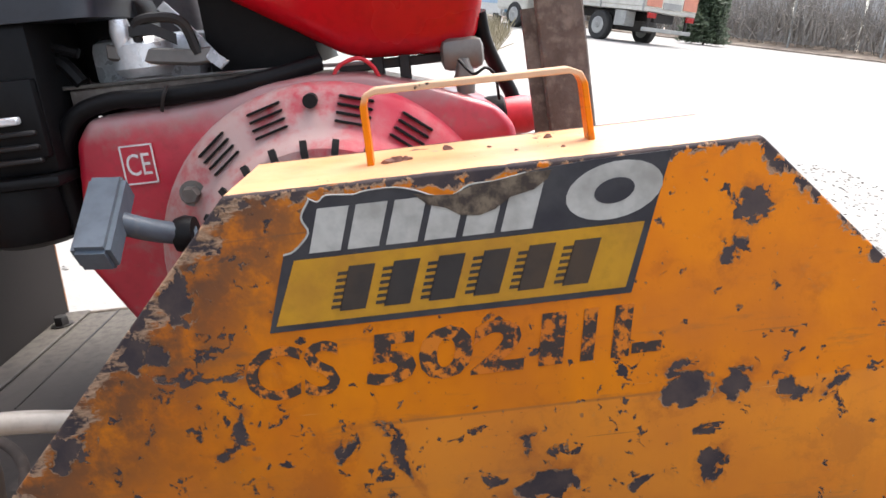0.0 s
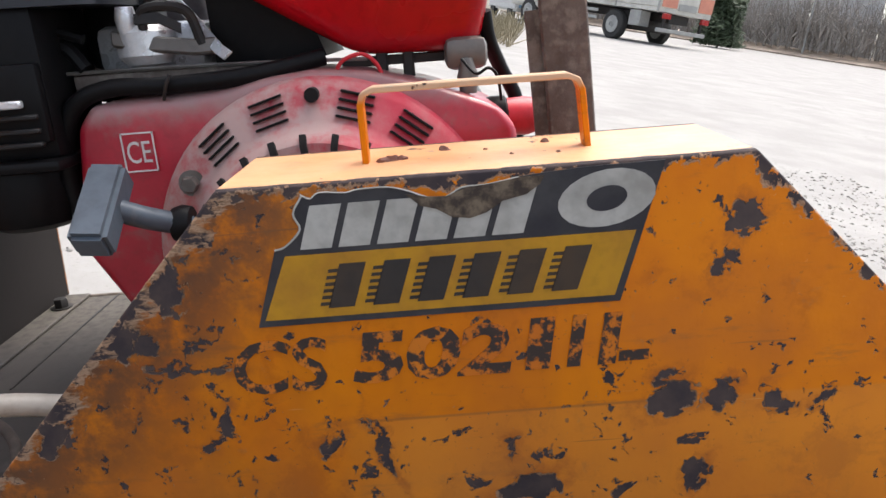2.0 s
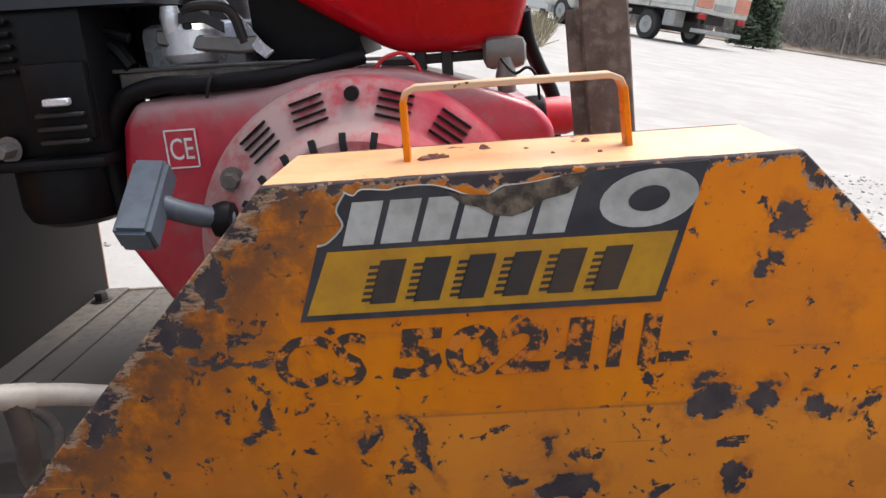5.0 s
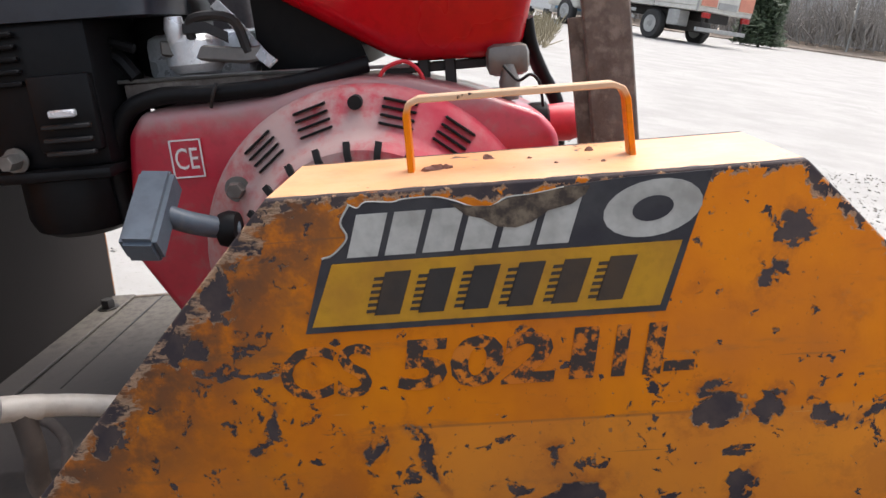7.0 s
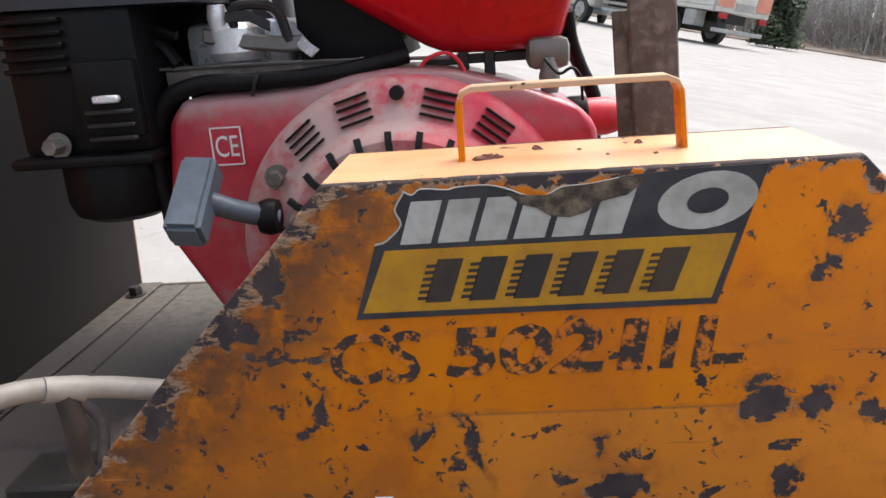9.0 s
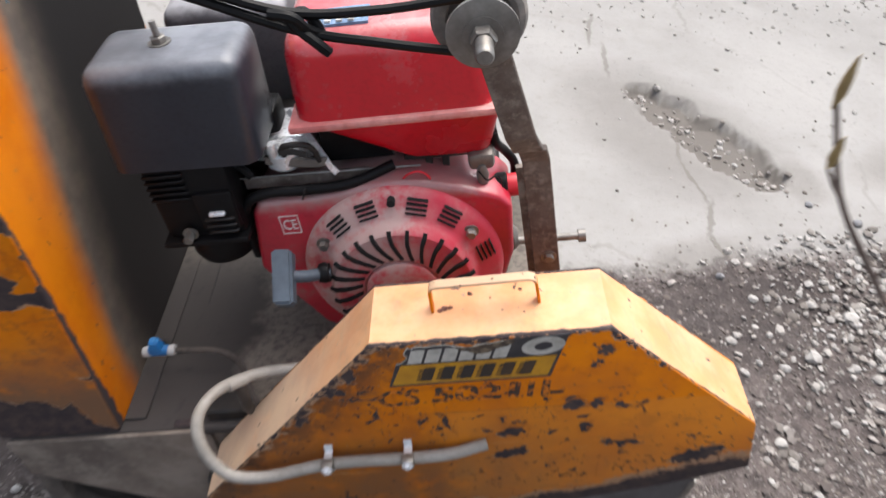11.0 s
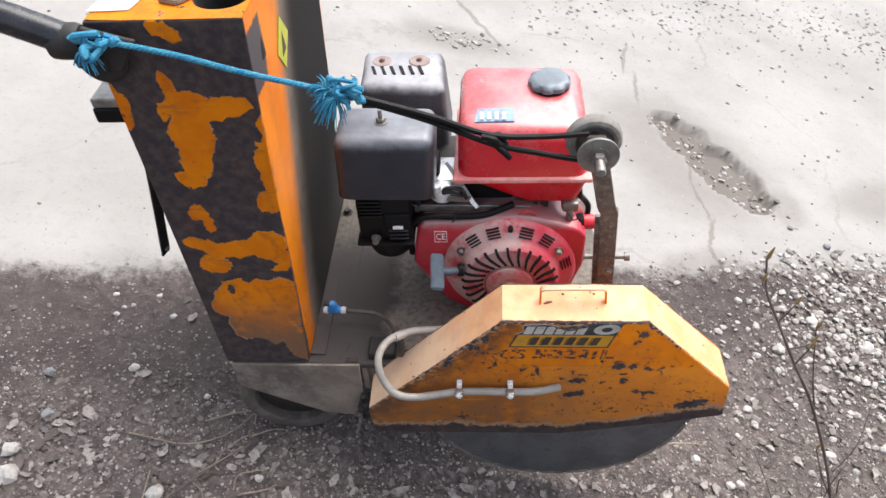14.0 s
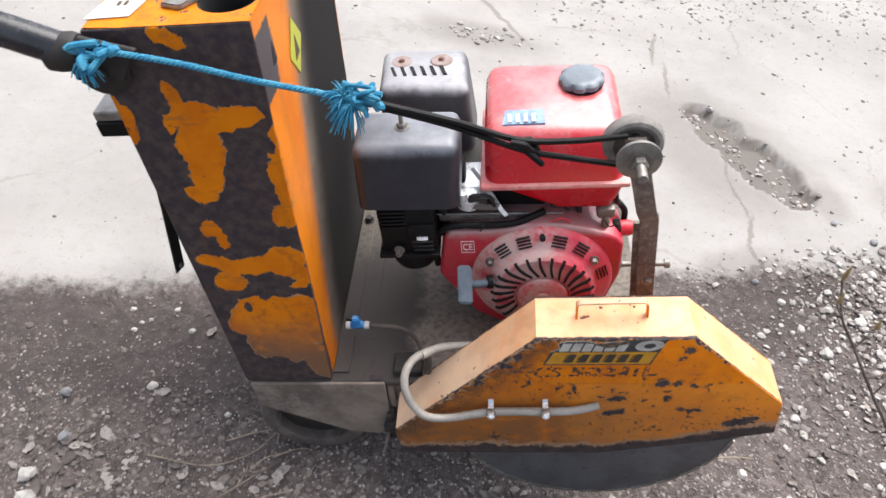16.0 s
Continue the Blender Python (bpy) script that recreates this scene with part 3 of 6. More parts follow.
def tilted(name):
    ob = new(name)
    ob.matrix_world = TILT
    ob.empty_display_size = 0.05
    return ob


# ---- ground: one sheet ----


def edge_y(x):
    """Where the paved road ends and the gravel verge begins."""
    return 0.66 + 0.19 * x


def spread(lo, hi, step, far, grow=1.32):
    c = list(np.arange(lo, hi + step / 2, step))
    d = step
    while c[-1] < far:
        d *= grow
        c.append(c[-1] + d)
    d = step
    while c[0] > -far:
        d *= grow
        c.insert(0, c[0] - d)
    return np.array(c)


POTHOLE = [(0.595, 1.475, 0.055), (0.655, 1.385, 0.085), (0.735, 1.285, 0.100), (0.795, 1.190, 0.100), (0.845, 1.110, 0.060)]


def ground_z(x, y):
    """The height of the ground at a place."""
    z = 0.036 * max(0.0, y - 3.0) if y < 60 else 0.036 * 57
    if -3 < x < 4 and -2.5 < y < 5:
        e = y - edge_y(x) - 0.05 * noise.noise((x * 3, y * 3, 0.0))
        verge = 1.0 - min(1.0, max(0.0, (e + 0.1) / 0.16))
        z += 0.008 * noise.noise((x * 1.3, y * 1.3, 3.0)) - verge * 0.012
        z += verge * (0.010 * noise.noise((x * 7, y * 7, 1.0)) + 0.006 * noise.noise((x * 22, y * 22, 2.0)))
        z += (1 - verge) * 0.0025 * noise.noise((x * 9, y * 9, 5.0))
        z += 0.032 * math.exp(-((x - 0.34) / 0.12) ** 2 - ((y - 0.10) / 0.10) ** 2) + 0.014 * math.exp(-((x - 0.05) / 0.2) ** 2 - ((y - 0.05) / 0.12) ** 2)
        d = min(math.hypot(x - a, y - b) / r + 0.25 * noise.noise((x * 12, y * 12, 7.0)) for a, b, r in POTHOLE)
        if d < 1.0:
            z -= 0.028 * min(1.0, (1.0 - d) * 11.0)
    return z


def ground_material():
    m, nt, bsdf = start("road_and_gravel")
    vec = where(nt)
    x, y, z = axes(nt, ragged(nt, vec, 0.10, 5.0))
    over = calc(nt, "SUBTRACT", y, calc(nt, "ADD", 0.66, calc(nt, "MULTIPLY", x, 0.19)))
    fine, mid, big = grain(nt, vec, 260.0, 4.0), grain(nt, vec, 38.0, 6.0), grain(nt, vec, 2.2, 6.0)
    road = mix(nt, ramp(nt, big, 0.3, 0.7), (0.295, 0.283, 0.268), (0.235, 0.224, 0.211))
    road = mix(nt, calc(nt, "MULTIPLY", ramp(nt, mid, 0.5, 0.75), 0.3), road, (0.19, 0.176, 0.162))
    pits = ramp(nt, grain(nt, vec, 120.0, 3.0), 0.62, 0.7)
    road = mix(nt, calc(nt, "MULTIPLY", pits, 0.4), road, (0.13, 0.122, 0.112))
    # brown-grey pothole floor, painted darker for the shade inside the hole
    brown_hole_shade = [(x, y, r * 0.95, r * 0.95, 0) for x, y, r in POTHOLE]
    fx, fy, fz = axes(nt, ragged(nt, vec, 0.05, 14.0))
    ground_plane = node(nt, "CombineXYZ", {0: fx, 1: 0.0, 2: fy}).outputs[0]
    road = mix(nt, calc(nt, "MULTIPLY", blotches(nt, ground_plane, brown_hole_shade, 0.16), 0.8), road, (0.10, 0.086, 0.074))
    faint = [(1.36, 1.22, 0.26, 0.10, 20), (-0.17, 1.80, 0.20, 0.085, -8), (0.93, 1.10, 0.07, 0.09, 0), (0.58, 0.77, 0.14, 0.06, 20), (0.62, 1.30, 0.34, 0.22, 130)]
    road = mix(nt, calc(nt, "MULTIPLY", blotches(nt, ground_plane, faint, 0.5), 0.42), road, (0.12, 0.105, 0.09))
    lines = [(-0.096, 1.97, 0.010, 0.20, 31), (0.49, 1.86, 0.008, 0.11, -12), (0.512, 1.66, 0.008, 0.10, -3), (0.645, 1.24, 0.006, 0.10, -11), (0.645, 1.06, 0.006, 0.09, 12), (0.65, 0.92, 0.008, 0.07, -20), (0.65, 0.81, 0.008, 0.06, 20)]
    flat = node(nt, "CombineXYZ", {0: axes(nt, ragged(nt, vec, 0.05, 14.0))[0], 1: 0.0, 2: axes(nt, vec)[1]}).outputs[0]
    road = mix(nt, calc(nt, "MULTIPLY", blotches(nt, flat, lines, 0.4), 0.6), road, (0.12, 0.105, 0.09))
    crack = node(nt, "TexVoronoi", {"Vector": ragged(nt, vec, 0.25, 3.0), "Scale": 0.9}, feature="DISTANCE_TO_EDGE").outputs[0]
    road = mix(nt, calc(nt, "MULTIPLY", ramp(nt, crack, 0.002, 0.008, 1.0, 0.0), ramp(nt, grain(nt, vec, 1.5), 0.45, 0.6, 0.0, 0.3)), road, (0.13, 0.12, 0.108))
    dirt = mix(nt, ramp(nt, mid, 0.35, 0.65), (0.046, 0.035, 0.032), (0.102, 0.081, 0.074))
    dirt = mix(nt, ramp(nt, fine, 0.58, 0.68, 0.0, 0.6), dirt, (0.22, 0.20, 0.185))
    crumb = node(nt, "TexVoronoi", {"Vector": vec, "Scale": 130.0}).outputs["Color"]
    dirt = mix(nt, calc(nt, "MULTIPLY", ramp(nt, axes(nt, crumb)[0], 0.72, 0.95), 0.45), dirt, (0.20, 0.175, 0.16))
    dirt = mix(nt, ramp(nt, grain(nt, vec, 4.5, 5.0), 0.45, 0.7, 0.0, 0.6), dirt, (0.046, 0.036, 0.034))
    # darker earth in bands along the verge
    dark_bands = [(-0.95, 0.27, 0.65, 0.15, 9), (-0.15, 0.32, 0.55, 0.15, 9), (0.62, 0.62, 0.22, 0.12, 15)]
    dirt = mix(nt, calc(nt, "MULTIPLY", blotches(nt, ground_plane, dark_bands, 0.5), 0.6), dirt, (0.034, 0.026, 0.024))
    paved = ramp(nt, calc(nt, "ADD", over, calc(nt, "MULTIPLY", calc(nt, "SUBTRACT", mid, 0.5), 0.12)), -0.05, 0.03)
    nt.links.new(mix(nt, paved, dirt, road), bsdf.inputs["Base Color"])
    bsdf.inputs["Roughness"].default_value = 0.92
    h = calc(nt, "ADD", fine, calc(nt, "MULTIPLY", mid, 2.0))
    bump(nt, bsdf, calc(nt, "MULTIPLY", h, calc(nt, "SUBTRACT", 1.2, paved)), 0.6, 0.004)
    return m


gx, gy = spread(-1.9, 2.3, 0.015, 400.0), spread(-0.7, 2.9, 0.015, 400.0)
gv = [(x, y, ground_z(x, y)) for y in gy for x in gx]
nx = len(gx)
gf = [(j * nx + i, j * nx + i + 1, (j + 1) * nx + i + 1, (j + 1) * nx + i) for j in range(len(gy) - 1) for i in range(nx - 1)]
gm = bpy.data.meshes.new("ground")
gm.from_pydata(gv, [], gf)
gm.shade_smooth()
gm.materials.append(ground_material())
tagged(new("ground", gm), "pale cracked road with a dark gravel verge", "ground", kind="structure")


# ---- floor saw ----
saw = tagged(tilted("floor_saw"), "worn orange floor saw with a red engine, standing on gravel", "floor saw")

# blade guard: a folded sheet box, open below
OUT = [(-0.245, 0.30), (0.0, 0.557), (0.229, 0.557), (0.386, 0.386), (0.391, 0.302)]
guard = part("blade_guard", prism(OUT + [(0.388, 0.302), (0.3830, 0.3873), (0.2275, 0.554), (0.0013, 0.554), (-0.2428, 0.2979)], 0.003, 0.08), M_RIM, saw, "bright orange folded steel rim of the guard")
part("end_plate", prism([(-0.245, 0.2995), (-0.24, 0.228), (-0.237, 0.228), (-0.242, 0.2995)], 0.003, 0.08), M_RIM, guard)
FACE = OUT + [(0.30, 0.275), (0.11, 0.232), (-0.24, 0.228)]
part("front_plate", prism(FACE, 0.0, 0.003, 0.0012, 2), M_GUARD, guard, "orange plate with chipped and rusted paint")
part("back_plate", prism(FACE, 0.08, 0.083), M_GUARD, guard)
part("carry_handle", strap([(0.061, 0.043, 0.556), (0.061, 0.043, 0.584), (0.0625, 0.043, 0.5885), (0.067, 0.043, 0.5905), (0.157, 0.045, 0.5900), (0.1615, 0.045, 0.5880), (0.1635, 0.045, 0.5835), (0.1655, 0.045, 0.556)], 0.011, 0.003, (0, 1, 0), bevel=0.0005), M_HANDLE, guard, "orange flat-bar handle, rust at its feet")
for x, y, s in ((0.069, 0.040, 0.003), (0.073, 0.042, 0.0035), (0.078, 0.043, 0.0025), (0.098, 0.060, 0.003), (0.148, 0.061, 0.0024), (0.118, 0.052, 0.0012), (0.15, 0.03, 0.0012), (0.129, 0.035, 0.001)):
    bm = bmesh.new()
    bmesh.ops.create_icosphere(bm, subdivisions=2, radius=s)
    for v in bm.verts:
        v.co *= 0.7 + 0.6 * random.random()
        v.co = Vector((x + v.co.x, y + v.co.y * 0.8, 0.557 + v.co.z * 0.7))
    part("dirt_crumb", bm, M_RUST, guard)

# sticker on the guard: plain shapes stand for its lettering
sticker_top = [(0.036, 0.553), (0.040, 0.551), (0.044, 0.5535), (0.055, 0.5525), (0.060, 0.5535), (0.073, 0.5535), (0.082, 0.551), (0.089, 0.548), (0.097, 0.5475), (0.104, 0.551), (0.115, 0.5515), (0.128, 0.5535), (0.139, 0.5545), (0.155, 0.5555), (0.19, 0.556)]
sticker = part("sticker", prism([(0.010, 0.4945), (0.1705, 0.4945), (0.181, 0.528)] + sticker_top[::-1] + [(0.032, 0.545), (0.034, 0.538), (0.027, 0.531), (0.022, 0.5295)], -0.0007, 0.0), M_LABELBLK, guard, "torn black and yellow sticker")
part("yellow_field", prism([(0.0135, 0.4975), (0.168, 0.4975), (0.1775, 0.5265), (0.026, 0.5265)], -0.0010, -0.0007), M_LABELYEL, sticker)


def slant(x0, x1, z0, z1, lean=0.33):
    d = (z1 - z0) * lean
    return [(x0, z0), (x1, z0), (x1 + d, z1), (x0 + d, z1)]


def oval(cx, cz, a, b, n=22, lean=0.3):
    return [(cx + a * math.cos(k * 2 * math.pi / n) + lean * b * math.sin(k * 2 * math.pi / n), cz + b * math.sin(k * 2 * math.pi / n)) for k in range(n)]


for outline in (slant(0.0330, 0.0465, 0.5290, 0.5480), slant(0.0495, 0.0630, 0.5290, 0.5480), slant(0.0660, 0.0795, 0.5290, 0.5480), slant(0.0825, 0.0960, 0.5290, 0.5465), slant(0.0990, 0.1125, 0.5290, 0.5480), slant(0.1155, 0.1290, 0.5290, 0.5485), oval(0.165, 0.5415, 0.0205, 0.0125)):
    part("white_shape", prism(outline, -0.0011, -0.0007), M_WHITE, sticker)
for outline in (oval(0.165, 0.5415, 0.0085, 0.0055),):
    part("dark_shape", prism(outline, -0.0014, -0.0011), M_LABELBLK, sticker)
part("torn_edge", tube([(x, -0.0012, z) for x, z in sticker_top[:12]], 0.00035, 3, 6), M_WHITE, sticker, "pale torn paper edge")
part("torn_edge", tube([(0.0365, -0.0012, 0.5525), (0.032, -0.0012, 0.545), (0.034, -0.0012, 0.538), (0.027, -0.0012, 0.531), (0.022, -0.0012, 0.5295)], 0.0005, 4, 6), M_WHITE, sticker)
part("scorch", prism([(0.080, 0.5500), (0.086, 0.5445), (0.093, 0.5425), (0.099, 0.5385), (0.107, 0.5375), (0.114, 0.5395), (0.121, 0.5440), (0.131, 0.5460), (0.137, 0.5500), (0.139, 0.5535), (0.128, 0.5535), (0.117, 0.5518), (0.106, 0.5508), (0.097, 0.5478), (0.090, 0.5482)], -0.0017, -0.0014), M_SCORCH, sticker, "scorched brown paper edge")
for k in range(6):
    x = 0.038 + k * 0.0196
    bm = prism(slant(x + 0.004, x + 0.0155, 0.5015, 0.5215, 0.35), -0.0013, -0.0010)
    for j in range(6):
        z = 0.5028 + j * 0.003
        prism(slant(x + 0.0005 + 0.001 * j, x + 0.005 + 0.001 * j, z, z + 0.0015), -0.0013, -0.0010, bm=bm)
    part("dark_bar", bm, M_INK, sticker)
lettering("CS", (-0.0045, 0.4615, 0.0385, 0.4880), -0.0001, M_STENCIL, guard, "stencilled_letters", "worn black stencilled letters", 0.12, 0.018)
lettering("502", (0.049, 0.463, 0.121, 0.4885), -0.0001, M_STENCIL, guard, "stencilled_letters", "worn black stencilled numbers", 0.12, 0.035)
for x0, x1 in ((0.127, 0.138), (0.146, 0.152), (0.160, 0.168)):
    part("stencilled_bar", prism(slant(x0, x1, 0.464, 0.489, 0.15), -0.0005, -0.0001), M_STENCIL, guard)
part("stencilled_bar", prism(slant(0.1695, 0.183, 0.465, 0.470, 0.1), -0.0005, -0.0001), M_STENCIL, guard)

# water hose along the guard, with its clamps
HOSE = [(0.100, -0.004, 0.389), (0.06, -0.011, 0.3845), (0.014, -0.0125, 0.3835), (-0.03, -0.013, 0.3845), (-0.074, -0.0135, 0.3835), (-0.10, -0.015, 0.380), (-0.150, -0.019, 0.374), (-0.186, -0.02, 0.386), (-0.208, -0.006, 0.417), (-0.213, 0.02, 0.438), (-0.200, 0.055, 0.437), (-0.168, 0.085, 0.424), (-0.13, 0.10, 0.412), (-0.06, 0.108, 0.40), (0.0, 0.11, 0.37)]
hose = part("water_hose", tube(HOSE, 0.0068, 8, 12), M_HOSE, saw, "pale grey rubber water hose")
part("tee", tube([(-0.190, 0.0645, 0.4335), (-0.182, 0.0725, 0.4300), (-0.174, 0.0795, 0.4265)], 0.0078, 4, 14), M_HOSE, hose)
part("branch_hose", tube([(-0.182, 0.072, 0.428), (-0.182, 0.074, 0.40), (-0.186, 0.078, 0.372), (-0.175, 0.09, 0.345)], 0.0068, 8, 12), M_RUBBER, hose, "dirty branch hose")
for x, z in ((-0.074, 0.3835), (0.014, 0.3835)):
    bm = strap([(x, 0.0, z + 0.017), (x, -0.003, z + 0.009), (x, -0.018, z + 0.0085), (x, -0.0225, z), (x, -0.018, z - 0.0085), (x, -0.003, z - 0.009), (x, 0.0, z - 0.012)], 0.009, 0.0016, (1, 0, 0))
    clip = part("hose_clamp", bm, M_ZINC, guard, "shiny zinc clamp")
    nut = part("clamp_nut", block((x - 0.007, -0.026, z + 0.001), (x + 0.007, -0.014, z + 0.013), 0.002, 2), M_STEEL, clip, "square steel clamp nut")
    part("bolt", hexbolt((x, -0.026, z + 0.007), 0.0042, -0.004), M_ZINC, nut)

# blade
bm = spun([(0.250, -0.0016), (0.250, 0.0016)], (0.106, 0.042, 0.261), "Y", 120)
blade = part("saw_blade", bm, M_BLADE, saw, "dull grey steel cutting blade")
for k in range(30):
    a0, a1 = 2 * math.pi * (k + 0.06) / 30, 2 * math.pi * (k + 0.94) / 30
    arc = [(0.106 + r * math.cos(a0 + (a1 - a0) * j / 5), 0.261 + r * math.sin(a0 + (a1 - a0) * j / 5)) for r, js in ((0.2455, range(6)), (0.2535, range(5, -1, -1))) for j in js]
    part("segment", prism(arc, 0.0396, 0.0444), M_STEEL, blade)
part("blade_flange", spun([(0.05, -0.008), (0.05, 0.008)], (0.106, 0.042, 0.261), "Y", 32), M_STEEL, blade)

def hexa_tab():
    return block((-0.296, 0.083, 0.333), (-0.272, 0.095, 0.337), 0.002, 1)


# base frame with skirts and wheels
base = part("base_frame", block((-0.515, 0.08, 0.318), (0.20, 0.545, 0.333), 0.003, 1), M_BASE, saw, "dust-caked grey steel base plate")
SKIRT = [(-0.515, 0.334), (-0.515, 0.264), (-0.44, 0.222), (-0.357, 0.175), (-0.30, 0.166), (-0.272, 0.21), (-0.268, 0.334)]
for y in (0.075, 0.545):
    part("side_skirt", prism(SKIRT, y, y + 0.006, 0.0015, 1), M_FRAME, base)
part("front_beam", block((-0.27, 0.09, 0.262), (0.19, 0.13, 0.318), 0.003, 1), M_FRAME, base)
part("front_beam", block((-0.27, 0.50, 0.262), (0.19, 0.54, 0.318), 0.003, 1), M_FRAME, base)
part("cross_beam", block((-0.268, 0.082, 0.20), (-0.255, 0.54, 0.318), 0.002, 1), M_FRAME, base)
part("prop", strap([(-0.278, 0.072, 0.215), (-0.280, 0.064, 0.19), (-0.287, 0.058, 0.16), (-0.296, 0.054, 0.135)], 0.008, 0.004, (0.3, 1, 0)), M_ARM, base)
part("floor_seam", block((-0.3025, 0.30, 0.333), (-0.3005, 0.545, 0.3338)), M_DARK, base)
part("orange_tab", hexa_tab(), M_SIDE, base)
mud_rnd = random.Random(9)
for k in range(9):
    bm = bmesh.new()
    bmesh.ops.create_icosphere(bm, subdivisions=2, radius=0.006 + 0.006 * mud_rnd.random())
    c = Vector((-0.262 - 0.022 * mud_rnd.random(), 0.068 + 0.008 * mud_rnd.random(), 0.175 + 0.0085 * k))
    for v in bm.verts:
        v.co = c + v.co * (0.65 + 0.7 * mud_rnd.random())
    part("mud_lump", bm, M_DARK, base, "dark caked mud")
part("floor_lug", block((-0.252, 0.09, 0.333), (-0.20, 0.135, 0.352), 0.003, 1), M_DARK, base)
for y in (0.108, 0.508):
    tyre = [(0.070, -0.004), (0.072, -0.024), (0.085, -0.028), (0.099, -0.024), (0.106, -0.012), (0.106, 0.012), (0.099, 0.022), (0.085, 0.026), (0.052, 0.024)]
    wheel = part("wheel", spun(tyre, (-0.428, y, 0.2015), "Y", 40), M_RUBBER, saw, "dusty solid rubber wheel")
    part("hub", spun([(0.071, -0.005), (0.06, -0.002), (0.025, -0.002), (0.022, -0.016), (0.012, -0.018), (0.012, 0.018)], (-0.428, y, 0.2015), "Y", 28), M_DARK, wheel)
part("axle", spun([(0.011, 0.08), (0.011, 0.55)], (-0.428, 0, 0.2015), "Y", 14), M_DARK, saw)

# console: a tall sheet-metal box
TOP, LOW = 1.030, 0.334
FRONT_TOP, FRONT_LOW, REAR_TOP, REAR_LOW = -0.330, -0.366, -0.541, -0.524


def hexa(p, bm=None, bevel=0.0):
    """A solid from eight corners: four below, four above, in the same turn."""
    out = bm or bmesh.new()
    v = [out.verts.new(q) for q in p]
    for f in ((3, 2, 1, 0), (4, 5, 6, 7), (0, 1, 5, 4), (1, 2, 6, 5), (2, 3, 7, 6), (3, 0, 4, 7)):
        out.faces.new([v[i] for i in f])
    if bevel:
        bmesh.ops.bevel(out, geom=out.edges[:], offset=bevel, segments=2, affect="EDGES")
    return out


def sheet_side(y_low, y_top, th):
    return hexa([(REAR_LOW, y_low, LOW), (FRONT_LOW, y_low, LOW), (FRONT_LOW, y_low + th, LOW), (REAR_LOW, y_low + th, LOW),
                 (REAR_TOP, y_top, TOP), (FRONT_TOP, y_top, TOP), (FRONT_TOP, y_top + th, TOP), (REAR_TOP, y_top + th, TOP)], bevel=0.0008)


console = part("console", sheet_side(0.084, 0.104, 0.004), M_SIDE, saw, "console side, orange paint peeled off in large patches")
part("far_side", sheet_side(0.551, 0.551, 0.004), M_SIDE, console)
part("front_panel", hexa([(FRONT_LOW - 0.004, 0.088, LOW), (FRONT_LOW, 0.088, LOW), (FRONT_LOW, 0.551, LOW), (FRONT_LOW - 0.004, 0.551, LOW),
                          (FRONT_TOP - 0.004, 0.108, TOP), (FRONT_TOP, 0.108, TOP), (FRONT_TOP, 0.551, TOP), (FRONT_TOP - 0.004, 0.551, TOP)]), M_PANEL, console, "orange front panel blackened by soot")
part("rear_panel", hexa([(REAR_LOW, 0.088, LOW), (REAR_LOW + 0.004, 0.088, LOW), (REAR_LOW + 0.004, 0.551, LOW), (REAR_LOW, 0.551, LOW),
                         (REAR_TOP, 0.108, TOP), (REAR_TOP + 0.004, 0.108, TOP), (REAR_TOP + 0.004, 0.551, TOP), (REAR_TOP, 0.551, TOP)]), M_SIDE, console)
part("flange", block((FRONT_LOW + 0.001, 0.10, LOW - 0.0005), (FRONT_LOW + 0.03, 0.545, LOW + 0.003), 0.001, 1), M_BASE, console)
for y in (0.50, 0.22):
    part("flange_bolt", hexbolt((FRONT_LOW + 0.017, y, LOW + 0.003), 0.008, 0.011, "Z"), M_DARK, console)

# the console's lid with a round opening
bm = bmesh.new()
hc, hr = (-0.372, 0.165), 0.036
ring, outer = [], []
x0, x1, y0, y1 = REAR_TOP + 0.001, FRONT_TOP - 0.001, 0.106, 0.552
for k in range(40):
    a = 2 * math.pi * k / 40
    dx, dy = math.cos(a), math.sin(a)
    ring.append((hc[0] + dx * hr * 1.08, hc[1] + dy * hr))
    s = min((x1 - hc[0]) / dx if dx > 1e-6 else 1e9, (x0 - hc[0]) / dx if dx < -1e-6 else 1e9, (y1 - hc[1]) / dy if dy > 1e-6 else 1e9, (y0 - hc[1]) / dy if dy < -1e-6 else 1e9)
    outer.append((hc[0] + dx * s, hc[1] + dy * s))
corner = [(x1, y1), (x0, y1), (x0, y0), (x1, y0)]
for z in (TOP - 0.002, TOP + 0.001):
    a = [bm.verts.new((*p, z)) for p in ring]
    b = [bm.verts.new((*p, z)) for p in outer]
    for k in range(40):
        bm.faces.new((a[k], a[(k + 1) % 40], b[(k + 1) % 40], b[k]))
    for cx, cy in corner:
        k = min(range(40), key=lambda k: (outer[k][0] + outer[(k + 1) % 40][0] - 2 * cx) ** 2 + (outer[k][1] + outer[(k + 1) % 40][1] - 2 * cy) ** 2)
        if (outer[k][0] - outer[(k + 1) % 40][0]) and (outer[k][1] - outer[(k + 1) % 40][1]):
            bm.faces.new((b[k], b[(k + 1) % 40], bm.verts.new((cx, cy, z))))
lid = part("lid", bm, M_PLAIN, console, "pale orange top plate with a round opening")
part("filler_neck", spun([(0.039, -0.09), (0.039, 0.0), (0.036, 0.0), (0.036, -0.088)], (hc[0], hc[1], TOP), "Z", 32), M_VOID, lid)
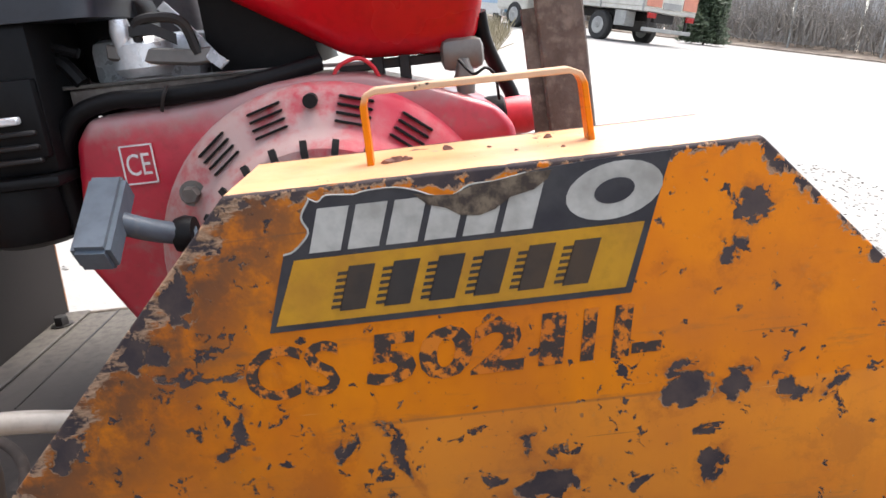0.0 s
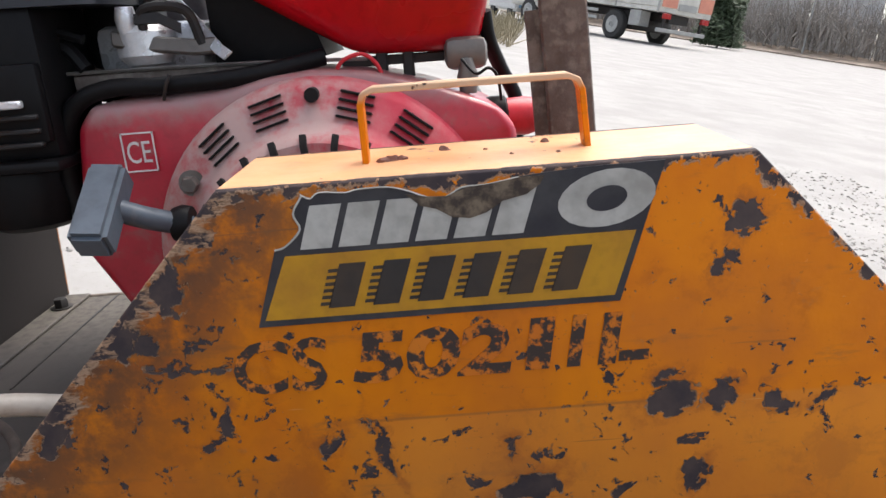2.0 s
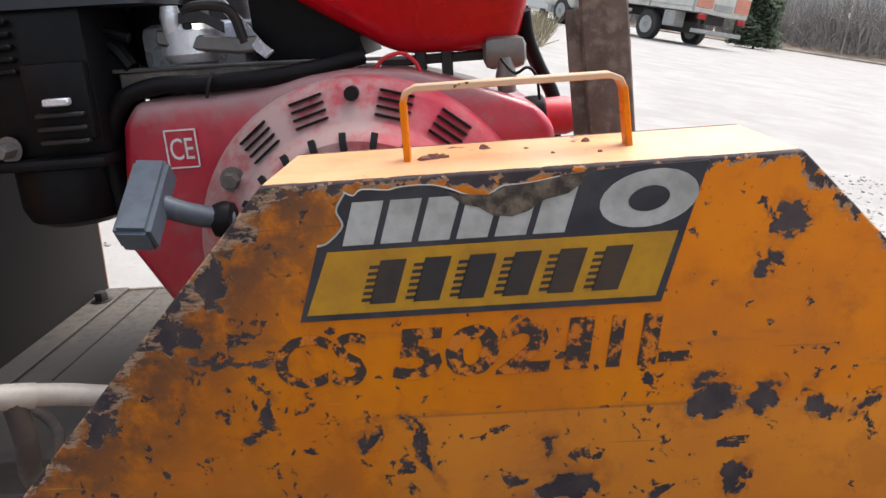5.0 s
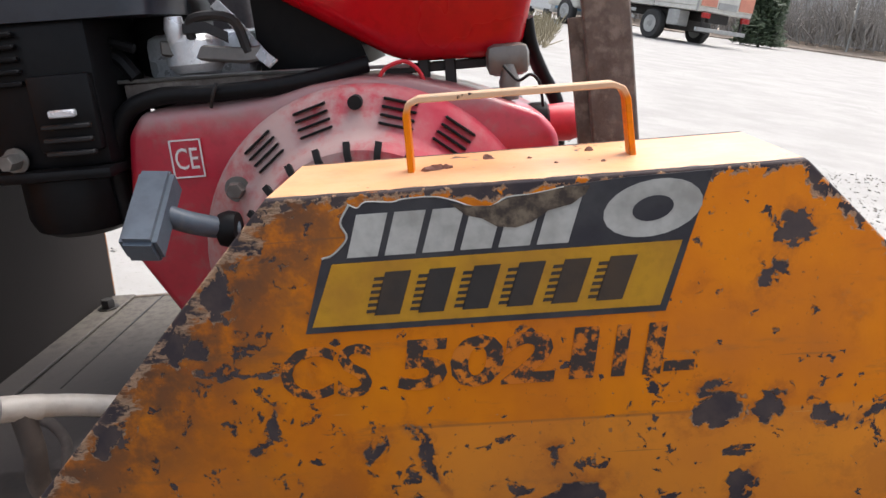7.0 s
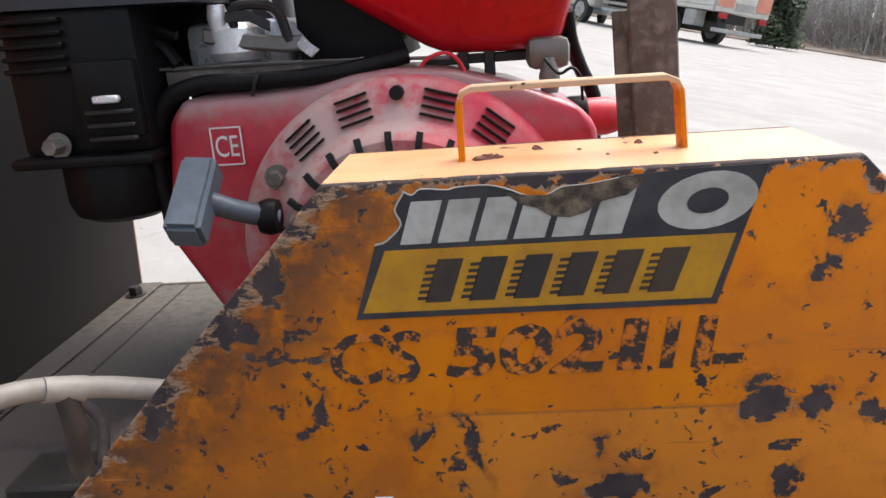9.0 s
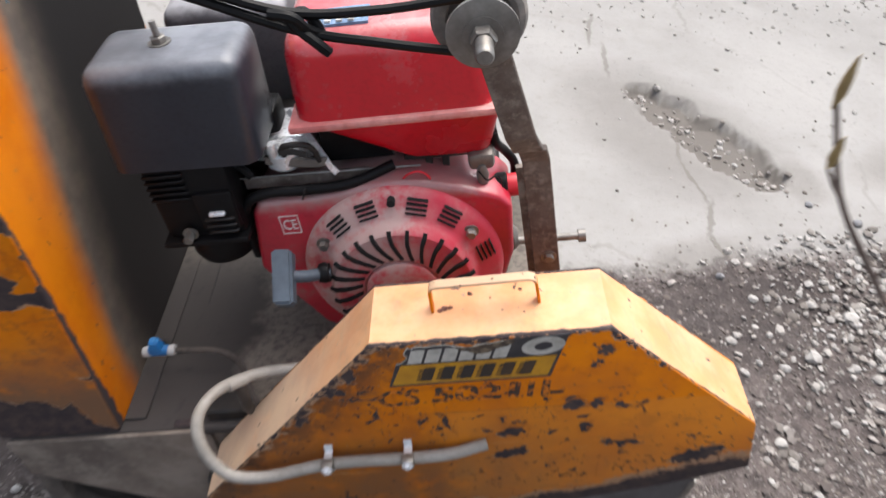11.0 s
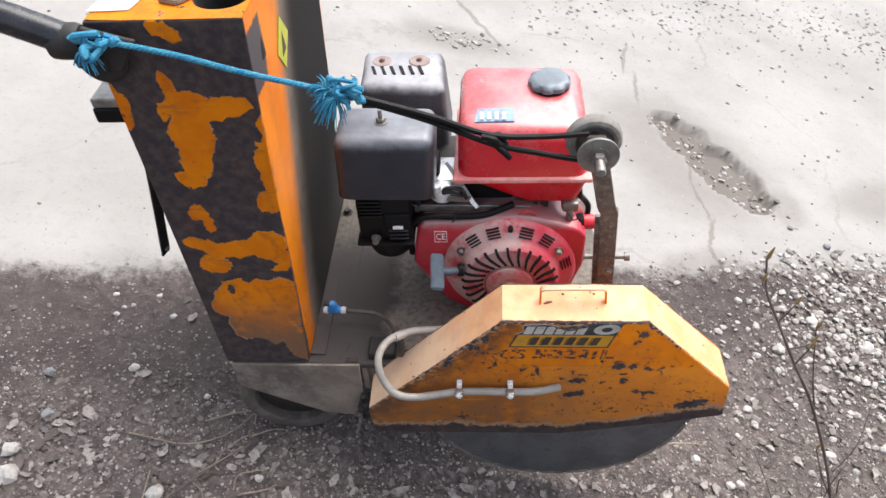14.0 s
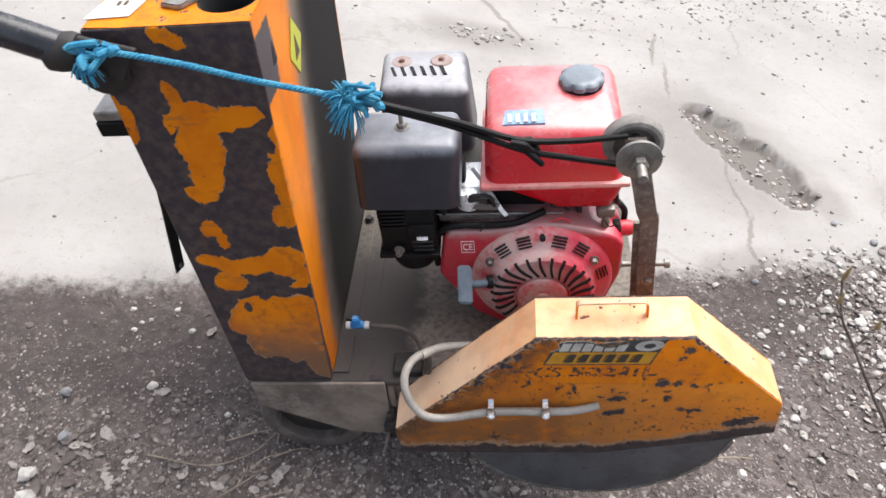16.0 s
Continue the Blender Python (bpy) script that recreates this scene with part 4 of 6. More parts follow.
part("paper_note", hexa([(-0.545, 0.128, TOP + 0.002), (-0.487, 0.130, TOP + 0.002), (-0.475, 0.188, TOP + 0.002), (-0.532, 0.186, TOP + 0.002),
                         (-0.545, 0.128, TOP + 0.003), (-0.487, 0.130, TOP + 0.003), (-0.475, 0.188, TOP + 0.003), (-0.532, 0.186, TOP + 0.003)]), M_PAPER, lid, "weathered white paper label")
for k in range(2):
    part("printed_bar", block((-0.514 + k * 0.009, 0.158, TOP + 0.003), (-0.509 + k * 0.009, 0.170, TOP + 0.0034)), M_INK, lid)
part("latch", hexa([(-0.455, 0.150, TOP + 0.001), (-0.425, 0.139, TOP + 0.001), (-0.405, 0.165, TOP + 0.001), (-0.43, 0.18, TOP + 0.001),
                    (-0.455, 0.150, TOP + 0.008), (-0.425, 0.139, TOP + 0.008), (-0.405, 0.165, TOP + 0.008), (-0.43, 0.18, TOP + 0.008)], bevel=0.002), M_STEEL, lid)


def panel_x(z):
    return FRONT_LOW + (FRONT_TOP - FRONT_LOW) * (z - LOW) / (TOP - LOW)


bm = bmesh.new()
dia = [(0.228, 0.905), (0.262, 0.862), (0.300, 0.905), (0.264, 0.950)]
vs = [[bm.verts.new((panel_x(z) + off, y, z)) for y, z in dia] for off in (0.0006, 0.0014)]
bm.faces.new(vs[0])
bm.faces.new(vs[1])
for k in range(4):
    bm.faces.new((vs[0][k], vs[0][(k + 1) % 4], vs[1][(k + 1) % 4], vs[1][k]))
sign = part("warning_sign", bm, M_WARN, console, "yellow-green diamond warning sticker")
bm = bmesh.new()
tri = [(0.252, 0.888), (0.276, 0.890), (0.264, 0.924)]
vs = [[bm.verts.new((panel_x(z) + off, y, z)) for y, z in tri] for off in (0.0015, 0.002)]
bm.faces.new(vs[0])
bm.faces.new(vs[1])
for k in range(3):
    bm.faces.new((vs[0][k], vs[0][(k + 1) % 3], vs[1][(k + 1) % 3], vs[1][k]))
part("sign_symbol", bm, M_INK, sign)

# push handle on its pivot, stop block and hanging strip at the rear
pivot = part("handle_pivot", spun([(0.034, 0.0), (0.034, -0.012), (0.03, -0.015), (0.012, -0.016), (0.012, -0.024), (0.008, -0.025)], (-0.528, 0.104, 0.982), "Y", 32), M_DARK, saw, "dark steel pivot plate of the push handle")
part("bracket_plate", prism([(-0.560, 0.975), (-0.50, 0.97), (-0.47, 1.012), (-0.545, 1.036), (-0.565, 1.02)], 0.083, 0.092, 0.002, 1), M_DARK, pivot)
part("push_handle", tube([(-0.545, 0.083, 1.013), (-0.66, 0.083, 1.067), (-0.90, 0.085, 1.17)], 0.0205, 8, 20), M_GLOSS, saw, "glossy black tubular push handle")
part("handle_end", spun([(0.022, -0.02), (0.0235, -0.01), (0.0235, 0.012), (0.02, 0.02)], (-0.555, 0.083, 1.016), "X", 18), M_DARK, pivot)
stop = part("rear_stop", block((-0.585, 0.11, 0.868), (-0.536, 0.17, 0.893), 0.003, 1), M_BLACK, saw, "black rubber stop block")
part("stop_plate", block((-0.583, 0.112, 0.893), (-0.536, 0.168, 0.908), 0.002, 1), M_STEEL, stop)
strip = part("hanging_strip", strap([(-0.552, 0.17, 0.84), (-0.585, 0.18, 0.68), (-0.614, 0.182, 0.53)], 0.022, 0.004, (0.3, 1, 0), bevel=0.0008), M_DARK, saw, "dark flat steel strip")
part("strip_eye", spun([(0.005, -0.005), (0.005, 0.005)], (-0.611, 0.182, 0.54), "X", 14), M_STEEL, strip)

# ---- engine ----
CX, CZ = 0.014, 0.468
body = part("engine_block", block((-0.13, 0.285, 0.345), (0.14, 0.46, 0.558), 0.012, 2), M_DARK, saw, "oily dark grey engine block")
part("sump", block((-0.10, 0.25, 0.333), (0.13, 0.48, 0.37), 0.006, 1), M_DARK, body)
part("head", block((-0.17, 0.30, 0.50), (-0.03, 0.44, 0.60), 0.01, 2), M_DARK, body)
for k in range(7):
    part("cooling_fin", block((-0.20, 0.30, 0.48 + k * 0.016), (-0.12, 0.44, 0.485 + k * 0.016), 0.001, 1), M_DARK, body)
SHROUD = [(-0.138, 0.581), (-0.150, 0.566), (-0.163, 0.48), (-0.105, 0.375), (-0.06, 0.345), (0.09, 0.345), (0.126, 0.40), (0.148, 0.47), (0.150, 0.545), (0.137, 0.560), (0.093, 0.578), (0.05, 0.590), (0.014, 0.593), (-0.02, 0.590), (-0.05, 0.584), (-0.08, 0.582)]
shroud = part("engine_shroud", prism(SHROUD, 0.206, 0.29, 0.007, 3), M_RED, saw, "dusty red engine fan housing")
# domed recoil cover with slots and a finned grille
dome = [(0.121, 0.232), (0.121, 0.205), (0.118, 0.199), (0.113, 0.195), (0.094, 0.186), (0.088, 0.180), (0.086, 0.170), (0.082, 0.166), (0.046, 0.163), (0.042, 0.168), (0.02, 0.170)]
recoil = part("recoil_cover", spun(dome, (CX, 0, CZ), "Y", 72), M_RECOIL, saw, "round red starter cover caked with pale dust")
for mid in (52, 74, 106, 128, 15):
    for k in range(4):
        r = 0.0965 + k * 0.0053
        a = radians(mid)
        c = Vector((CX + r * math.cos(a), 0.1885 + k * 0.0019, CZ + r * math.sin(a)))
        t = Vector((-math.sin(a), 0, math.cos(a)))
        n = Vector((math.cos(a), 0, math.sin(a)))
        dy = Vector((0, 0.004, 0))
        L, W = 0.0120, 0.0008
        q = [c - t * L - n * W, c + t * L - n * W, c + t * L + n * W, c - t * L + n * W]
        part("vent_slot", hexa([p - dy for p in q] + [p + dy for p in q], bevel=0.0007), M_VOID, recoil)
for k in range(26):
    a = 2 * math.pi * k / 26
    pts = []
    for r, turn, y in ((0.048, 0.0, 0.1645), (0.058, 0.10, 0.1645), (0.070, 0.16, 0.1645), (0.080, 0.17, 0.1648), (0.0862, 0.172, 0.1695)):
        pts.append((CX + r * math.cos(a + turn), y, CZ + r * math.sin(a + turn)))
    part("grille_slot", strap(pts, 0.0044, 0.006, (-math.sin(a + 0.1), 0, math.cos(a + 0.1))), M_VOID, recoil)
part("starter_hub", spun([(0.043, 0.172), (0.043, 0.160), (0.038, 0.157), (0.012, 0.157), (0.01, 0.155)], (CX, 0, CZ), "Y", 40), M_RECOIL, recoil)
for a in (34, 146, 270):
    part("cover_bolt", hexbolt((CX + 0.104 * math.cos(radians(a)), 0.190, CZ + 0.104 * math.sin(radians(a))), 0.006, -0.009), M_STEEL, recoil)
part("cover_hole", spun([(0.0048, -0.004), (0.0048, 0.006)], (CX + 0.001, 0.191, CZ + 0.110), "Y", 16), M_VOID, recoil)
gt, gb = Vector((-0.1135, 0.166, 0.5415)), Vector((-0.1120, 0.113, 0.5065))
gd = (gt - gb).normalized()
gn = Vector((0, -gd.z, gd.y)) * 0.010
gu = Vector((0.0115, 0, -0.001))
grip = part("starter_grip", hexa([gb - gu + gn, gb + gu + gn, gb + gu - gn, gb - gu - gn, gt - gu + gn, gt + gu + gn, gt + gu - gn, gt - gu - gn], bevel=0.003), M_GRIP, saw, "blue-grey starter pull grip")
part("grip_stem", tube([(-0.112, 0.142, 0.525), (-0.092, 0.150, 0.514), (-0.070, 0.166, 0.503)], 0.0072, 4, 12), M_GRIP, grip)
part("grip_collar", spun([(0.011, -0.006), (0.0125, 0.0), (0.011, 0.006)], (-0.073, 0.163, 0.505), "X", 14), M_BLACK, grip)
# conformity mark
mark = part("conformity_mark", prism([(-0.1205, 0.534), (-0.098, 0.534), (-0.098, 0.561), (-0.1205, 0.561)], 0.2045, 0.2062), M_RED, shroud)
for a, b in (((-0.1205, 0.534), (-0.098, 0.535)), ((-0.1205, 0.560), (-0.098, 0.561)), ((-0.1205, 0.534), (-0.1195, 0.561)), ((-0.099, 0.534), (-0.098, 0.561))):
    part("mark_border", block((a[0], 0.2038, a[1]), (b[0], 0.2046, b[1])), M_PRINT, mark)
lettering("CE", (-0.1175, 0.5400, -0.1012, 0.5550), 0.2044, M_PRINT, mark, "printed_letters", "white printed letters", 0.0, 0.0)
# oil filler
oil = part("oil_cap", spun([(0.0135, -0.006), (0.0140, 0.010), (0.0120, 0.017), (0.008, 0.019)], (0.151, 0.243, 0.547), "X", 12), M_REDCAP, saw, "bright red oil filler cap")
part("filler_tube", spun([(0.012, -0.03), (0.0160, -0.016), (0.0160, -0.006), (0.0130, -0.004)], (0.151, 0.243, 0.547), "X", 14), M_BLACK, oil)
# control cable, linkage and small parts over the shroud
cable = part("control_cable", tube([(-0.166, 0.222, 0.49), (-0.165, 0.216, 0.545), (-0.152, 0.213, 0.579), (-0.125, 0.212, 0.5905), (-0.085, 0.212, 0.590), (-0.03, 0.214, 0.592), (0.02, 0.232, 0.600)], 0.0062, 8, 10), M_BLACK, saw, "black rubber control cable")
part("cable_tie", tube([(-0.080, 0.205, 0.597), (-0.083, 0.203, 0.590), (-0.087, 0.207, 0.581)], 0.0013, 3, 6), M_DARK, cable)
plate = part("governor_plate", block((-0.155, 0.229, 0.585), (-0.01, 0.234, 0.600), 0.001, 1), M_ARM, saw, "dusty dark governor plate")
part("governor_rod", tube([(-0.165, 0.228, 0.602), (-0.06, 0.228, 0.6005), (0.05, 0.230, 0.5965)], 0.0014, 3, 6), M_STEEL, plate)
lever = part("throttle_lever", strap([(-0.098, 0.285, 0.652), (-0.078, 0.262, 0.636), (-0.050, 0.224, 0.611), (-0.042, 0.216, 0.606)], 0.008, 0.002, (1, 0, 0.8), bevel=0.0004), M_ZINC, saw, "bent bright steel throttle lever")
carb = part("carburettor", block((-0.150, 0.262, 0.597), (-0.070, 0.33, 0.632), 0.008, 2), M_ZINC, saw, "pale alloy carburettor")
part("body_boss", spun([(0.016, -0.016), (0.021, -0.010), (0.021, 0.006), (0.014, 0.012)], (-0.105, 0.246, 0.620), "Z", 24), M_ZINC, carb)
part("choke_lever", strap([(-0.124, 0.232, 0.6225), (-0.105, 0.230, 0.6185), (-0.066, 0.230, 0.6130), (-0.052, 0.232, 0.6135)], 0.011, 0.006, (0, 0.2, 1), bevel=0.0015), M_OLIVE, carb)
part("link_rod", tube([(-0.176, 0.230, 0.629), (-0.160, 0.228, 0.630), (-0.142, 0.228, 0.624)], 0.0036, 5, 8), M_BLACK, carb)
part("link_rod", tube([(-0.170, 0.232, 0.622), (-0.155, 0.230, 0.618), (-0.144, 0.228, 0.604)], 0.0052, 5, 8), M_BLACK, carb)
part("link_rod", tube([(-0.100, 0.230, 0.622), (-0.098, 0.228, 0.640), (-0.070, 0.228, 0.638), (-0.062, 0.23, 0.615)], 0.0035, 5, 8), M_DARK, carb)
part("link_pin", spun([(0.006, -0.010), (0.0075, 0.0), (0.006, 0.008)], (-0.112, 0.232, 0.635), "Z", 12), M_ZINC, carb)
part("link_rod", strap([(-0.104, 0.226, 0.634), (-0.088, 0.226, 0.634), (-0.074, 0.228, 0.626)], 0.007, 0.003, (0, 0.3, 1)), M_DARK, carb)
part("wire_loop", tube([(0.028, 0.215, 0.588), (0.035, 0.213, 0.597), (0.048, 0.213, 0.6005), (0.057, 0.214, 0.594), (0.061, 0.216, 0.584)], 0.0014, 6, 8), M_REDCAP, shroud)
part("thin_wire", tube([(0.115, 0.215, 0.592), (0.124, 0.21, 0.582), (0.133, 0.212, 0.585), (0.139, 0.215, 0.578), (0.141, 0.22, 0.562)], 0.0011, 6, 6), M_BLACK, shroud)
# fuel tank
tank = bmesh.new()
TX0, TX1, TY0, TY1 = -0.079, 0.149, 0.212, 0.420
hexa([(TX0 + 0.004, TY0 + 0.004, 0.674), (TX1 - 0.004, TY0 + 0.004, 0.674), (TX1 - 0.004, TY1 - 0.004, 0.674), (TX0 + 0.004, TY1 - 0.004, 0.674),
      (TX0 + 0.008, TY0 + 0.010, 0.768), (TX1 - 0.010, TY0 + 0.010, 0.762), (TX1 - 0.014, TY1 - 0.014, 0.774), (TX0 + 0.008, TY1 - 0.014, 0.780)], bm=tank)
bmesh.ops.bevel(tank, geom=[e for e in tank.edges if max(v.co.z for v in e.verts) > 0.7], offset=0.026, segments=5, profile=0.5, affect="EDGES")
tank_ob = part("fuel_tank", tank, M_TANK, saw, "glossy red steel fuel tank, dust and painted sky sheen on top")
part("tank_seam", block((TX0 - 0.003, TY0 - 0.003, 0.665), (TX1 + 0.001, TY1, 0.6745), 0.0035, 2), M_LIP, tank_ob, "worn pinkish seam")
pan = hexa([(TX0 + 0.122, 0.236, 0.598), (TX1 - 0.020, 0.236, 0.596), (TX1 - 0.020, TY1 - 0.03, 0.600), (TX0 + 0.122, TY1 - 0.03, 0.602),
            (TX0 + 0.012, TY0 + 0.005, 0.667), (TX1 - 0.003, TY0 + 0.005, 0.667), (TX1 - 0.003, TY1 - 0.006, 0.667), (TX0 + 0.012, TY1 - 0.006, 0.667)])
bmesh.ops.bevel(pan, geom=[e for e in pan.edges if min(v.co.z for v in e.verts) < 0.65], offset=0.014, segments=4, profile=0.5, affect="EDGES")
part("tank_pan", pan, M_PAN, tank_ob)
cap = spun([(0.022, -0.02), (0.030, -0.004), (0.036, 0.0), (0.036, 0.007), (0.032, 0.011), (0.024, 0.0125), (0.006, 0.011)], (0.080, 0.343, 0.774), "Z", 48)
for v in cap.verts:
    d = Vector((v.co.x - 0.080, v.co.y - 0.343))
    if d.length > 0.029:
        k = 1 - 0.11 * max(0.0, math.cos(9 * math.atan2(d.y, d.x))) ** 2
        v.co.x, v.co.y = 0.080 + d.x * k, 0.343 + d.y * k
filler = part("filler_cap", cap, M_CAP, tank_ob, "blue-grey scalloped filler cap")
part("cap_skirt", spun([(0.028, -0.016), (0.0335, -0.014), (0.0345, -0.003), (0.030, -0.001)], (0.080, 0.343, 0.774), "Z", 40), M_BLACK, filler, "black skirt under the cap")
part("tank_label", hexa([(-0.044, 0.241, 0.7660), (0.020, 0.243, 0.7650), (0.020, 0.276, 0.769), (-0.040, 0.274, 0.770),
                         (-0.044, 0.241, 0.7700), (0.020, 0.243, 0.7690), (0.020, 0.276, 0.7715), (-0.040, 0.274, 0.772)]), M_STICKER, tank_ob, "small blue and white printed label")
for k in range(4):
    x = -0.036 + k * 0.012
    part("printed_bar", block((x, 0.244, 0.770), (x + 0.006, 0.264, 0.7722)), M_PAPER, tank_ob)
tap = part("fuel_tap", block((0.104, 0.225, 0.584), (0.134, 0.252, 0.606), 0.006, 2), M_OLIVE, saw, "tarnished alloy fuel tap")
part("tap_knob", spun([(0.006, -0.012), (0.0075, 0.0), (0.004, 0.012)], (0.119, 0.226, 0.580), "Z", 12), M_OLIVE, tap)
part("fuel_hose", tube([(0.134, 0.246, 0.622), (0.137, 0.252, 0.602), (0.146, 0.268, 0.580), (0.157, 0.275, 0.555), (0.156, 0.278, 0.52)], 0.0055, 6, 10), M_BLACK, saw, "black rubber fuel hose")
part("tank_bracket", hexa([(-0.06, 0.25, 0.60), (0.02, 0.25, 0.60), (0.02, 0.36, 0.60), (-0.06, 0.36, 0.60), (-0.06, 0.245, 0.665), (0.0, 0.245, 0.66), (0.0, 0.36, 0.66), (-0.06, 0.36, 0.665)]), M_BLACK, tank_ob)
for x in (0.055, 0.074):
    part("tank_stay", block((x, 0.245, 0.575), (x + 0.008, 0.26, 0.61), 0.001, 1), M_DARK, tank_ob)
part("tank_stay", block((0.03, 0.25, 0.590), (0.105, 0.256, 0.597), 0.001, 1), M_DARK, tank_ob)
# air filter
filt = hexa([(-0.279, 0.192, 0.648), (-0.116, 0.192, 0.645), (-0.114, 0.300, 0.645), (-0.277, 0.300, 0.648),
             (-0.272, 0.196, 0.768), (-0.109, 0.196, 0.764), (-0.109, 0.300, 0.764), (-0.272, 0.300, 0.768)])
bmesh.ops.bevel(filt, geom=[e for e in filt.edges if max(v.co.z for v in e.verts) > 0.70], offset=0.018, segments=4, profile=0.5, affect="EDGES")
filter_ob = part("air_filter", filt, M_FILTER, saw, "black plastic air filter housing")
part("wing_nut", hexbolt((-0.198, 0.250, 0.766), 0.008, 0.008, "Z"), M_STEEL, filter_ob)
part("stud", spun([(0.0035, 0.0), (0.0035, 0.024)], (-0.198, 0.250, 0.766), "Z", 10), M_STEEL, filter_ob)
part("lower_case", block((-0.252, 0.196, 0.548), (-0.158, 0.28, 0.648), 0.006, 2), M_BLACK, filter_ob)
for k in range(5):
    part("case_rib", block((-0.250, 0.190, 0.606 + k * 0.008), (-0.206, 0.198, 0.6095 + k * 0.008), 0.001, 1), M_BLACK, filter_ob)
part("case_step", block((-0.204, 0.190, 0.560), (-0.160, 0.20, 0.612), 0.003, 2), M_BLACK, filter_ob)
for k in range(3):
    part("case_rib", block((-0.198, 0.186, 0.558 + k * 0.009), (-0.164, 0.192, 0.5615 + k * 0.009), 0.001, 1), M_DARK, filter_ob)
part("bottom_lip", block((-0.258, 0.186, 0.541), (-0.156, 0.27, 0.549), 0.003, 2), M_BLACK, filter_ob)
part("bottom_bowl", spun([(0.026, -0.045), (0.036, -0.040), (0.040, -0.03), (0.040, 0.0), (0.036, 0.01)], (-0.204, 0.235, 0.541), "Z", 28), M_BLACK, filter_ob)
part("case_bolt", hexbolt((-0.223, 0.192, 0.557), 0.006, -0.014), M_STEEL, filter_ob)
part("case_clip", block((-0.190, 0.184, 0.584), (-0.172, 0.190, 0.589), 0.001, 1), M_ZINC, filter_ob)
part("intake_neck", block((-0.16, 0.27, 0.60), (-0.11, 0.32, 0.66), 0.008, 2), M_BLACK, filter_ob)
# exhaust muffler behind
muf = hexa([(-0.265, 0.400, 0.57), (-0.098, 0.400, 0.57), (-0.098, 0.545, 0.57), (-0.265, 0.545, 0.57),
            (-0.260, 0.405, 0.733), (-0.102, 0.398, 0.730), (-0.112, 0.540, 0.730), (-0.266, 0.540, 0.733)])
bmesh.ops.bevel(muf, geom=muf.edges[:], offset=0.018, segments=3, profile=0.5, affect="EDGES")
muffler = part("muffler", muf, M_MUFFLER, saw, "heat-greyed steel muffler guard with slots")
for k in range(6):
    x = -0.236 + k * 0.0175
    part("muffler_slot", hexa([(x, 0.445, 0.730), (x + 0.006, 0.445, 0.730), (x - 0.003, 0.473, 0.730), (x - 0.009, 0.473, 0.730),
                               (x, 0.445, 0.7336), (x + 0.006, 0.445, 0.7336), (x - 0.003, 0.473, 0.7336), (x - 0.009, 0.473, 0.7336)]), M_VOID, muffler)
for x in (-0.226, -0.155):
    part("rust_dimple", spun([(0.022, -0.002), (0.018, 0.0012), (0.005, 0.001)], (x, 0.492, 0.7318), "Z", 20), M_DIMPLE, muffler)
    part("muffler_bolt", hexbolt((x, 0.492, 0.733), 0.004, 0.004, "Z"), M_RUST, muffler)
# tap on the base
valve = part("water_valve", spun([(0.005, -0.016), (0.007, -0.010), (0.007, 0.010), (0.005, 0.016)], (-0.323, 0.174, 0.380), "X", 16), M_BLUE, saw, "blue plastic water valve with white fittings")
part("valve_lever", hexa([(-0.333, 0.166, 0.385), (-0.315, 0.166, 0.385), (-0.315, 0.182, 0.385), (-0.333, 0.182, 0.385), (-0.329, 0.168, 0.402), (-0.319, 0.168, 0.400), (-0.319, 0.180, 0.400), (-0.329, 0.180, 0.402)], bevel=0.002), M_BLUE, valve)
for x in (-0.339, -0.306):
    part("valve_fitting", spun([(0.0065, -0.005), (0.0075, 0.0), (0.0065, 0.005)], (x, 0.174, 0.379), "X", 10), M_PAPER, valve)
part("feed_hose", tube([(-0.302, 0.174, 0.378), (-0.245, 0.172, 0.372), (-0.215, 0.155, 0.362), (-0.198, 0.120, 0.350), (-0.178, 0.09, 0.345)], 0.0040, 8, 10), M_RUBBER, valve)

# raised pointer arm with its guide wheel
arm = part("pointer_arm", strap([(0.192, 0.168, 0.34), (0.183, 0.168, 0.50), (0.176, 0.168, 0.635), (0.172, 0.155, 0.658), (0.166, 0.130, 0.676), (0.160, 0.122, 0.695), (0.131, 0.112, 0.835)], 0.029, 0.007, (1, 0, 0), bevel=0.0012), M_ARM, saw, "rusty bent flat bar of the pointer arm")
part("arm_gusset", strap([(0.178, 0.180, 0.34), (0.170, 0.180, 0.50), (0.164, 0.180, 0.62)], 0.007, 0.018, (0, 1, 0)), M_ARM, arm)
gw = part("guide_wheel", spun([(0.012, 0.138), (0.037, 0.138), (0.0405, 0.133), (0.0405, 0.122), (0.038, 0.117), (0.033, 0.115), (0.028, 0.117), (0.026, 0.121), (0.0255, 0.130), (0.012, 0.131)], (0.131, 0, 0.818), "Y", 40), M_TREAD, arm, "dusty rubber guide wheel with a hollow face")
part("washer_disc", spun([(0.010, 0.092), (0.0285, 0.088), (0.0295, 0.085), (0.0295, 0.082), (0.014, 0.079)], (0.133, 0, 0.822), "Y", 40), M_STEEL, arm, "dull steel disc")
part("nut", hexbolt((0.133, 0.079, 0.822), 0.011, -0.012), M_STEEL, arm)
part("bolt", spun([(0.0075, 0.14), (0.0075, 0.046), (0.006, 0.044)], (0.133, 0, 0.822), "Y", 16), M_STEEL, arm)
part("side_rod", spun([(0.005, -0.11), (0.005, 0.035), (0.0085, 0.035), (0.0085, 0.044)], (0.195, 0.245, 0.455), "X", 12), M_STEEL, saw, "dull threaded rod")
